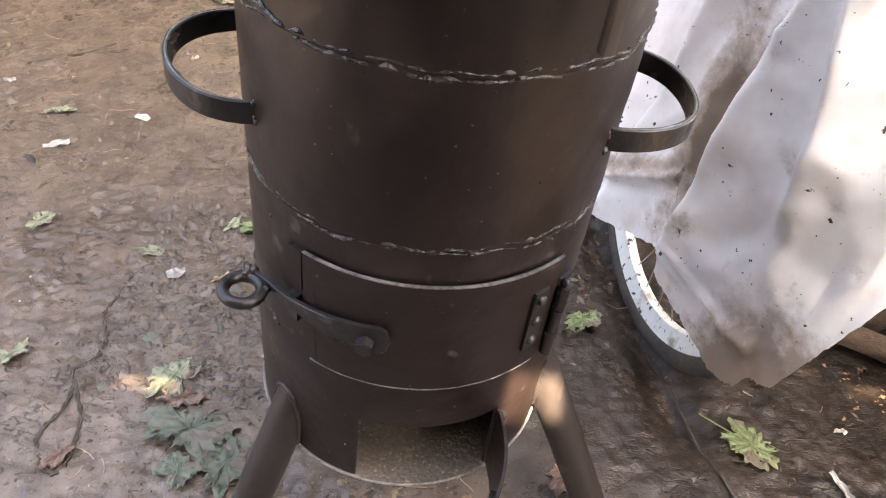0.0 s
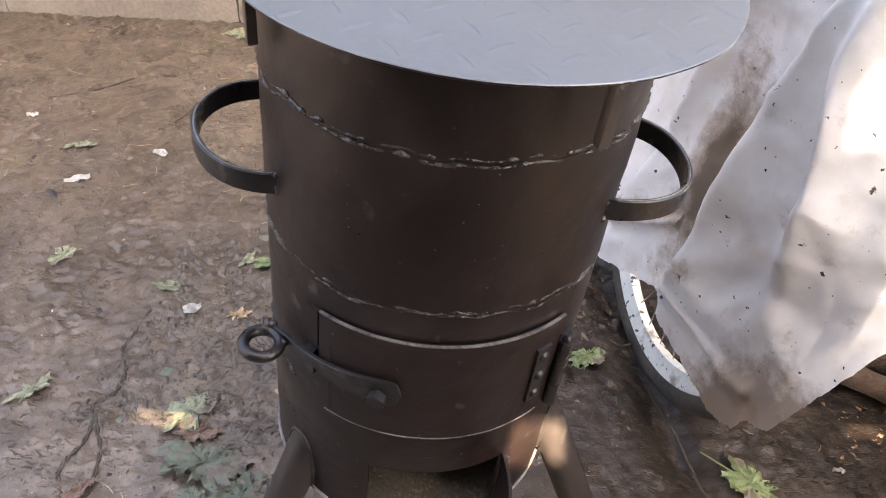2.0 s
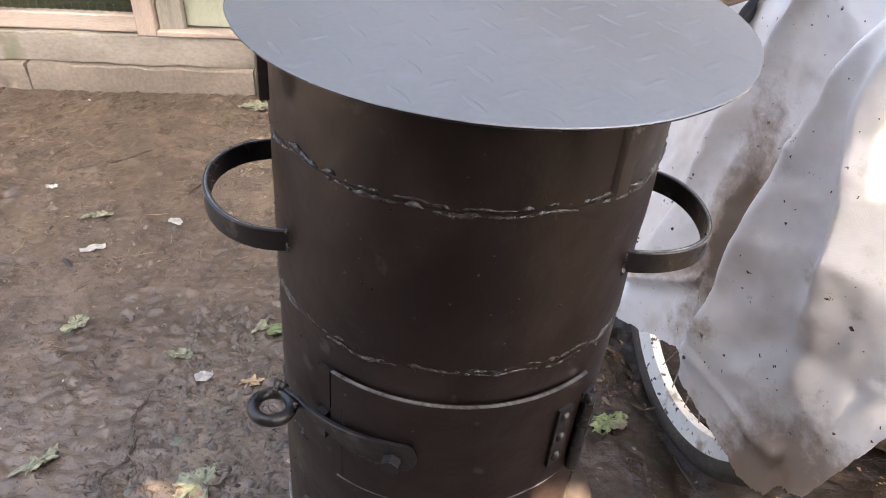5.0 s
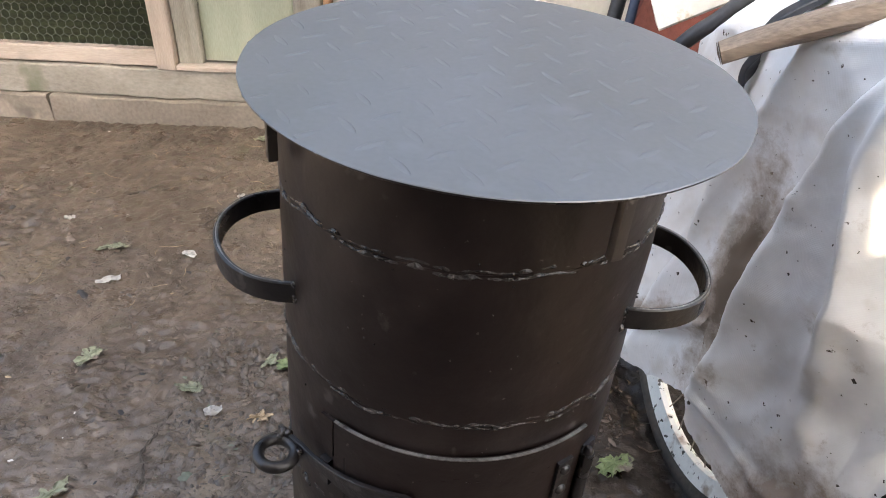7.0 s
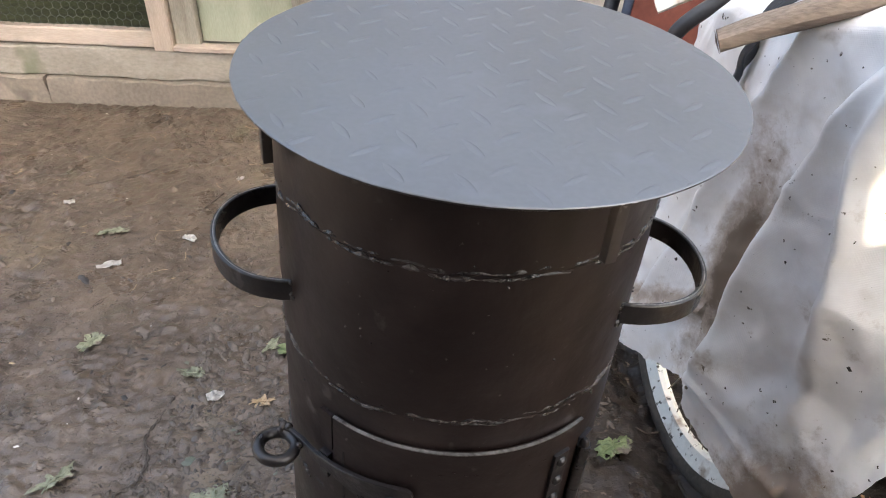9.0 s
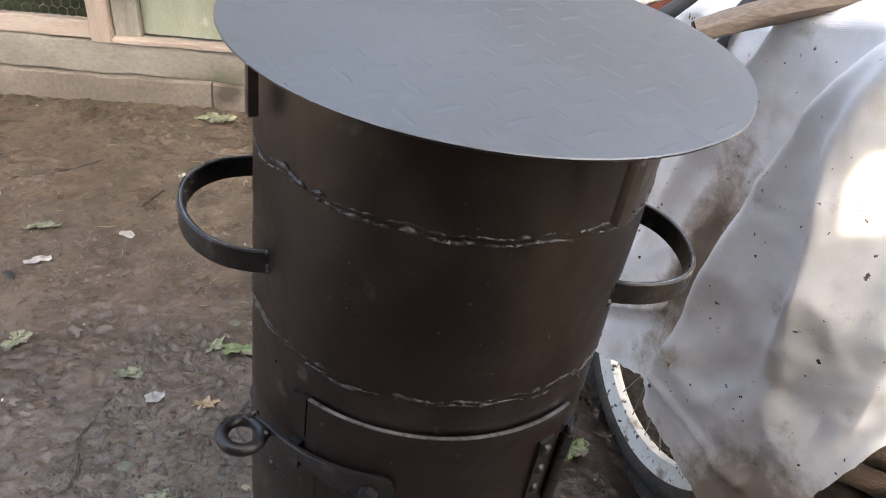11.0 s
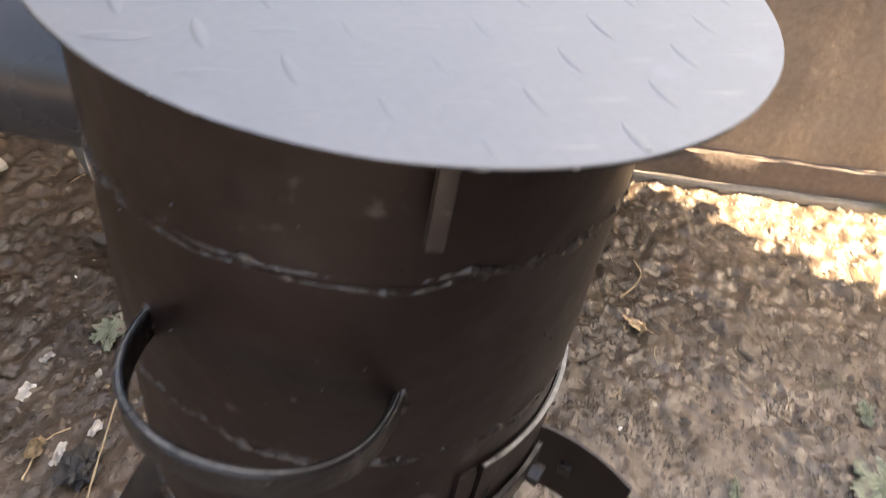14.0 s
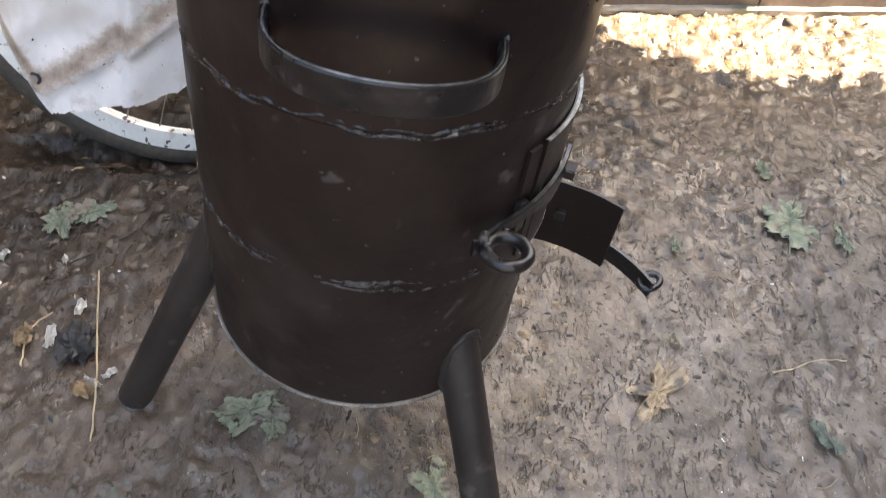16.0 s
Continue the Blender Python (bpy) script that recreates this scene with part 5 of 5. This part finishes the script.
def make_odds():
    bm = worn_plank(bmesh.new(), (0.5, 0.02, 0.30), pose(0.52, 0.80, 0.50, 0, 12, 8), 10, 0.004, 91)
    tagged(part("red_board", bm, REDSHEET), "dull red rough board standing behind the cover", "board")
    bm = worn_plank(bmesh.new(), (0.42, 0.024, 0.12), pose(0.458, 0.620, 0.730, 0, -24.6, 0), 14, 0.006, 92)
    tagged(part("white_board", bm, OLDPAINT), "white painted board with a splintered end", "board")
    for k, (a, b, mat_) in enumerate((((0.25, 0.74, 0.42), (0.30, 0.82, 0.72), BLUETUBE), ((0.275, 0.76, 0.40), (0.315, 0.83, 0.72), DARKTUBE), ((0.225, 0.78, 0.42), (0.285, 0.86, 0.74), DARKTUBE))):
        tagged(part("metal_tube", sweep(bmesh.new(), [a, b], 0.009 + 0.002 * k, 14), mat_), "thin dark painted metal tube leaning behind the cover", "tube", "tubes behind the cover")
    pts = [(0.312, 0.582, 0.555), (0.320, 0.578, 0.574), (0.338, 0.576, 0.594), (0.366, 0.576, 0.616), (0.395, 0.580, 0.642), (0.44, 0.592, 0.68)]
    tagged(part("rubber_hose", sweep(bmesh.new(), [along(pts, k / 30) for k in range(31)], 0.012, 14), DARKTUBE), "black rubber hose bent behind the white board", "hose")


make_odds()

# ---- firewood and scraps beside the cover ----
for k, (p0, p1, r, mt, lab) in enumerate((
        ((0.66, 0.345, 0.030), (0.98, 0.175, 0.035), 0.030, BARK, "reddish bark log lying by the cover"),
        ((0.655, 0.285, 0.022), (0.90, 0.135, 0.025), 0.022, BARK, "split reddish firewood billet on the mud"),
        ((0.69, 0.415, 0.035), (1.03, 0.305, 0.04), 0.034, BARK, "reddish bark log lying by the cover"),
        ((0.71, 0.375, 0.085), (1.01, 0.225, 0.095), 0.028, BARK, "reddish bark log on top of the firewood"))):
    tagged(log("firewood_log", lab, "log", p0, p1, r, r * 0.9, mt, ENDGRAIN, 10 + k, 14, 0.85, 0.2), group="firewood")


bm = worn_plank(bmesh.new(), (0.150, 0.105, 0.012), pose(0.312, 0.905, 0.016, 3, -2, -18), 12, 0.004, 95)
tagged(part("loose_board", bm, GREYWOOD), "pale broken piece of board lying on the mud", "board")


def make_sack():
    bm = bmesh.new()
    n = 26
    g = []
    for j in range(n + 1):
        row = []
        for i in range(n + 1):
            u, v = i / n - 0.5, j / n - 0.5
            x, y = 0.88 + 0.26 * u + 0.08 * v, 0.015 + 0.26 * v - 0.10 * u
            z = 0.012 + 0.05 * max(0, 1 - (2.1 * u) ** 4) * max(0, 1 - (2.1 * v) ** 4) + 0.012 * noise.noise(Vector((u * 7, v * 7, 3)))
            row.append(bm.verts.new((x, y, z)))
        g.append(row)
    fs = [bm.faces.new((g[j][i], g[j][i + 1], g[j + 1][i + 1], g[j + 1][i])) for j in range(n) for i in range(n)]
    bmesh.ops.solidify(bm, geom=fs, thickness=0.012)
    tagged(part("folded_sack", bm, YELLOW), "folded yellow-green sacking lying in the sun", "sack")


make_sack()


# ---- small things on the mud ----
def leaf(name, label, x, y, size, material, seed, lobes=5, ragged=0.35, curl=0.25, turn=0.0, aspect=1.0, stem=0.0):
    rng = random.Random(seed)
    ob = thing(name, label, "leaf", Matrix.Translation((x, y, ground_height(x, y) + 0.002)) @ pose(0, 0, 0, rng.uniform(-6, 6), rng.uniform(-6, 6), turn), "leaves on the mud")
    bm = bmesh.new()
    n, rings = 72, 9
    mid = bm.verts.new((0, 0, 0.004))
    last = None
    for j in range(1, rings + 1):
        ring = []
        for k in range(n):
            t = 2 * math.pi * k / n
            f = j / rings
            r = size * 0.5 * (1 - ragged * (0.5 - 0.5 * math.cos(lobes * t + 2 * noise.noise(Vector((math.cos(t) * 2, math.sin(t) * 2, seed * 2.3))))) * f ** 2)
            r *= 1 + 0.75 * noise.noise(Vector((math.cos(t) * 1.6, math.sin(t) * 1.6, seed * 1.7))) + (0.30 * noise.noise(Vector((math.cos(t) * 4.5, math.sin(t) * 4.5, seed))) + 0.16 * noise.noise(Vector((math.cos(t) * 13, math.sin(t) * 13, seed)))) * f ** 2
            px, py = math.cos(t) * r * f, math.sin(t) * r * f * aspect
            q = Vector((px / size * 5, py / size * 5, seed * 3))
            z = 0.003 + curl * size * (0.42 * f * abs(noise.noise(q)) + 0.20 * abs(noise.noise(q * 2.6)) + 0.10 * noise.noise(q * 6))
            gz = ground_height(x + px, y + py) - ground_height(x, y)
            ring.append(bm.verts.new((px, py, max(z + 0.5 * gz, gz + 0.0008))))
        for k in range(n):
            c, e = ring[k].co, ring[(k + 1) % n].co
            tear = noise.noise(Vector((c.x / size * 7, c.y / size * 7, seed * 5))) + 0.5 * noise.noise(Vector((c.x / size * 19, c.y / size * 19, seed)))
            if j > 2 and tear > 0.78 - 0.36 * j / rings:
                continue
            if last:
                bm.faces.new((last[k], ring[k], ring[(k + 1) % n], last[(k + 1) % n]))
            else:
                bm.faces.new((mid, ring[k], ring[(k + 1) % n]))
        last = ring
    bmesh.ops.delete(bm, geom=[v for v in bm.verts if not v.link_faces], context="VERTS")
    bmesh.ops.solidify(bm, geom=bm.faces[:], thickness=0.0006)
    part("blade", bm, material, ob, angle=50)
    bm = bmesh.new()
    bend = rng.uniform(-0.12, 0.12) * size
    sweep(bm, [(-size * 0.42 * (1 + stem), bend, 0.003), (-size * 0.25, bend * 0.4, 0.0065), (0, 0, 0.008), (size * 0.2, bend * 0.3, 0.0075)], [0.0013, 0.0011, 0.0008, 0.0004], 7)
    part("midrib", bm, material, ob)
    return ob


G, W_, PL = "torn green cabbage leaf lying on the mud", "wilted grey-green leaf pressed into the mud", "pale mottled leaf scrap on the mud"
for k, (x, y, s, mt, lab, lob, turn, asp, stem) in enumerate((
        (0.274, 0.272, 0.062, LEAFGREEN, G, 5, 30, 0.7, 0.0), (0.487, 0.064, 0.078, LEAFGREEN, G, 7, -42, 0.8, 1.3),
        (-0.275, 0.030, 0.110, LEAFGREY, W_, 5, 20, 0.75, 0.2), (-0.212, -0.018, 0.085, LEAFGREY, W_, 5, 70, 0.8, 0.2),
        (-0.268, -0.035, 0.055, LEAFGREY, W_, 4, 100, 0.8, 0.0), (-0.30, 0.075, 0.055, LEAFBROWN, "dead red-brown leaf curled on the mud", 3, 10, 0.6, 0.0),
        (-0.318, 0.112, 0.085, LEAFPALE, PL, 4, 60, 0.7, 0.0), (-0.425, -0.025, 0.055, LEAFBROWN, "dead red-brown leaf curled on the mud", 3, 40, 0.4, 0.0),
        (-0.278, 0.447, 0.060, LEAFGREEN, G, 5, 10, 0.6, 0.0), (0.170, 0.452, 0.062, LEAFGREY, W_, 4, 20, 0.8, 0.0), (0.195, 0.420, 0.060, LEAFGREY, W_, 4, 120, 0.7, 0.0),
        (-0.057, 0.118, 0.085, LEAFPALE, PL, 6, -55, 0.5, 0.0), (-0.070, 0.085, 0.035, LEAFPALE, PL, 4, 15, 0.6, 0.0), (-0.108, -0.113, 0.060, LEAFPALE, PL, 5, 15, 0.7, 0.0),
        (0.432, -0.612, 0.115, LEAFPALE, "wilted pale green leaf trodden into the mud", 3, -20, 0.75, 0.5), (0.545, -0.584, 0.040, LEAFPALE, PL, 4, 0, 0.8, 0.0),
        (0.070, -0.378, 0.085, LEAFTAN, "dry tan lobed leaf flat on the mud", 5, 150, 0.65, 0.4), (0.554, -0.234, 0.045, LEAFTAN, "small yellowed leaf on the mud", 3, 80, 0.6, 0.0),
        (0.044, -0.594, 0.050, LEAFGREY, W_, 4, 30, 0.6, 0.0), (-0.443, 0.366, 0.050, LEAFPALE, PL, 4, 0, 0.5, 0.0), (-0.327, 0.453, 0.040, LEAFPALE, PL, 4, 70, 0.5, 0.0),
        (0.228, -0.006, 0.060, LEAFBROWN, "dead red-brown leaf curled on the mud", 3, 60, 0.7, 0.0), (-0.585, 1.388, 0.100, LEAFPALE, "papery pale dry leaf near the coop", 4, 12, 0.6, 0.0),
        (-0.562, 0.124, 0.060, LEAFPALE, PL, 5, 60, 0.6, 0.0), (0.40, -0.69, 0.05, LEAFPALE, PL, 4, 10, 0.5, 0.0), (-0.655, 0.425, 0.06, LEAFPALE, PL, 5, 60, 0.45, 0.0),
        (0.03, 0.545, 0.05, LEAFGREY, W_, 4, 0, 0.6, 0.0), (-0.79, 0.78, 0.06, LEAFPALE, PL, 4, 20, 0.4, 0.0), (0.33, -0.42, 0.035, LEAFPALE, PL, 4, 10, 0.5, 0.0),
        (-0.305, 0.315, 0.05, LEAFTAN, "small yellowed leaf on the mud", 4, 10, 0.6, 0.0))):
    leaf("leaf", lab, x, y, s * 1.05, mt, 160 + k, lob, 0.5 if mt is LEAFTAN else 0.18, 0.34, turn, asp, stem)


def scrap(x, y, sx, sy, turn, seed, material=PAPER, label="soiled white paper scrap on the mud", name="paper_scrap", category="scrap", lift=0.008):
    bm = bmesh.new()
    n = 8
    g = []
    for j in range(n + 1):
        row = []
        for i in range(n + 1):
            u, v = i / n - 0.5, j / n - 0.5
            w = 1 - 0.5 * abs(u) * 2 * (0.5 + noise.noise(Vector((u * 3, seed, 0))))
            px, py = sx * u * (1 + 0.15 * noise.noise(Vector((v * 5, seed, 2)))), sy * v * w
            row.append(bm.verts.new((px, py, lift * (0.5 + noise.noise(Vector((u * 4, v * 3, seed)))))))
        g.append(row)
    fs = [bm.faces.new((g[j][i], g[j][i + 1], g[j + 1][i + 1], g[j + 1][i])) for j in range(n) for i in range(n)]
    bmesh.ops.solidify(bm, geom=fs, thickness=0.001)
    ob = part(name, bm, material, None)
    ob.matrix_basis = Matrix.Translation((x, y, ground_height(x, y) + 0.001)) @ pose(0, 0, 0, 0, 0, turn)
    return tagged(ob, label, category, "scraps on the mud")


for k, (x, y, sx, sy, tn) in enumerate(((-0.742, 0.668, 0.050, 0.022, 30), (-0.608, 0.780, 0.034, 0.018, -20), (0.588, 0.004, 0.052, 0.010, 110), (0.545, -0.05, 0.03, 0.012, 40),
                                        (0.047, 0.488, 0.028, 0.018, 10), (-0.386, 0.318, 0.030, 0.02, 30), (0.62, 0.10, 0.018, 0.008, 0), (-0.005, 0.385, 0.032, 0.014, 20),
                                        (-0.055, 0.310, 0.025, 0.010, 75), (0.10, 0.50, 0.02, 0.012, 0), (-0.58, 1.05, 0.02, 0.012, 50), (-0.95, 0.9, 0.025, 0.014, 20), (0.55, -0.72, 0.02, 0.008, 10))):
    scrap(x, y, sx, sy, tn, 300 + k)

scrap(-0.012, 0.415, 0.030, 0.022, 20, 340, LEAFTAN, "crumpled tan husk lying on the mud", "dry_husk", "husk", 0.014)
scrap(-0.066, 0.317, 0.028, 0.020, 70, 341, LEAFTAN, "crumpled tan husk lying on the mud", "dry_husk", "husk", 0.014)
scrap(0.042, 0.368, 0.024, 0.014, 10, 342, PAPER)
scrap(-0.039, 0.296, 0.018, 0.009, -40, 343, PAPER)
scrap(0.108, 0.419, 0.014, 0.008, 30, 344, PAPER)


def rag(x, y, size, seed):
    bm = bmesh.new()
    bmesh.ops.create_icosphere(bm, subdivisions=4, radius=1)
    for v in bm.verts:
        c = v.co.copy()
        r = 1 + 0.55 * noise.noise(c * 1.7 + Vector((seed, 0, 0))) - 0.5 * abs(noise.noise(c * 3.6 + Vector((0, seed, 0)))) + 0.2 * noise.noise(c * 9)
        v.co = Vector((c.x * r * size * 0.62, c.y * r * size * 0.42, max(-0.002, c.z * r * size * 0.34 + 0.004)))
    ob = part("charred_rag", bm, CHAR)
    ob.matrix_basis = Matrix.Translation((x, y, ground_height(x, y))) @ pose(0, 0, 0, 0, 0, 15)
    tagged(ob, "crumpled charred black rag on the mud", "rag")


rag(-0.010, 0.348, 0.052, 3.0)


def strand(name, label, category, pts, r, material, group=""):
    q = [Vector((x, y, ground_height(x, y) + r * 0.6 + (z[0] if z else 0))) for x, y, *z in pts]
    n = len(q) * 7
    bm = bmesh.new()
    for ply in ((0, 1) if name == "twine" else (0,)):
        line = []
        for i in range(n + 1):
            p = along(q, i / n) + 0.0018 * noise.noise_vector(Vector((i * 0.35, r * 900, len(pts))))
            line.append(p + Vector((math.cos(i * 0.9 + 3.14 * ply), math.sin(i * 0.9 + 3.14 * ply), 0)) * r * (0.9 if name == "twine" else 0))
        sweep(bm, line, [r * (0.75 + 0.5 * noise.noise(Vector((i * 0.5, ply, 3)))) for i in range(n + 1)], 7)
    ob = part(name, bm, material)
    return tagged(ob, label, category, group)


strand("twine", "muddy loop of old twine lying on the mud", "twine",
       [(-0.455, 0.308), (-0.463, 0.256), (-0.466, 0.219), (-0.444, 0.174), (-0.443, 0.131), (-0.464, 0.106), (-0.442, 0.07), (-0.423, 0.029), (-0.415, -0.027), (-0.423, -0.051), (-0.45, -0.034), (-0.464, -0.01), (-0.464, 0.016), (-0.453, 0.05), (-0.452, 0.079)], 0.0023, TWINE)
strand("cable", "dark cable half sunk in the mud", "cable", [(0.375, 0.238), (0.403, 0.153), (0.418, 0.068), (0.431, 0.016), (0.445, -0.03), (0.455, -0.07)], 0.0028, RUBBER)
for pts, r, mt in (([(0.067, 0.343, 0.05), (0.0, 0.322, 0.03), (-0.07, 0.298, 0.015), (-0.125, 0.281)], 0.0016, STRAW), ([(0.134, -0.54), (0.150, -0.575), (0.168, -0.61), (0.176, -0.65)], 0.0016, STRAW),
                   ([(0.44, -0.175), (0.475, -0.20)], 0.003, TWINE), ([(0.09, 0.43), (0.17, 0.36), (0.23, 0.345)], 0.0022, TWINE), ([(-0.95, 0.98), (-0.86, 1.04), (-0.79, 1.1)], 0.003, TWINE),
                   ([(-0.05, 0.40), (0.0, 0.415), (0.03, 0.40)], 0.0016, STRAW), ([(-0.33, 0.69), (-0.36, 0.74)], 0.003, STRAW), ([(-0.62, 0.90), (-0.60, 0.98)], 0.0022, TWINE),
                   ([(0.28, 0.36), (0.33, 0.33), (0.37, 0.34)], 0.0022, TWINE), ([(0.60, -0.20), (0.66, -0.22), (0.70, -0.20)], 0.002, STRAW), ([(-0.22, 0.24), (-0.25, 0.28), (-0.24, 0.33)], 0.0022, TWINE)):
    strand("twig", "thin dry stalk lying on the mud" if mt is STRAW else "small dark twig lying on the mud", "twig", pts, r, mt, "twigs on the mud")

scatter("mud_clods", "loose crumbs and clods of brown mud", CLOD, 13000, 0.0024, 0.75, 11, clear=-0.2)
scatter("dark_crumbs", "small dark wet crumbs of mud", DARKCRUMB, 24000, 0.0018, 1.0, 18, clear=-0.1, dark_patch=True)
scatter("mud_lumps", "larger clods of brown mud", CLOD, 500, 0.0048, 0.8, 12, clear=0.0)
scatter("wood_chips", "pale wood chips and splinters by the firewood", CHIPWOOD, 300, 0.0021, 0.5, 19, area=(0.63, 0.77, 0.12, 0.23), clear=-0.6, dark_patch=True)
scatter("edge_clods", "coarse mud clods along the sunny strip", CLOD, 420, 0.0042, 0.8, 20, area=(0.78, 0.96, -1.0, -0.05), clear=-0.2, dark_patch=True)
scatter("ash_crumbs", "brown ash crumbs raked out below the stove", CRUMBLE, 500, 0.0026, 0.7, 21, area=(-0.10, 0.20, -0.30, -0.02), clear=-0.25, dark_patch=True)
scatter("paper_bits", "torn white paper bits strewn on the mud", PAPER, 45, 0.0060, 0.35, 22, area=(0.06, 0.34, 1.01, 1.30), clear=-0.3, dark_patch=True)
scatter("pale_chips", "small pale chips and grit on the mud", STRAW, 420, 0.0026, 0.5, 13, clear=-0.2)
scatter("white_grit", "tiny white crumbs on the mud", PAPER, 170, 0.0024, 0.5, 14, clear=-0.1)
scatter("straw_bits", "short dry straw bits on the mud", STRAW, 320, 0.0042, 0.3, 15, kind="straw", clear=-0.1)
scatter("dark_litter", "dark rotted bits of litter on the mud", CHAR, 700, 0.0026, 0.5, 16, clear=0.0)
scatter("dark_fibres", "short dark rotted stalks on the mud", TWINE, 500, 0.0050, 0.3, 17, kind="straw", clear=0.0)
scatter("trampled_crumbs", "dark wet crumbs trodden up beside the stove", DARKCRUMB, 1300, 0.0034, 0.9, 23, area=(-0.46, -0.16, 0.08, 0.56), clear=-0.05, dark_patch=True)
scatter("leaf_bits", "small green-grey leaf bits trodden into the mud", LEAFGREY, 120, 0.0036, 0.3, 24, area=(-0.50, -0.14, 0.0, 0.60), clear=-0.2, dark_patch=True)
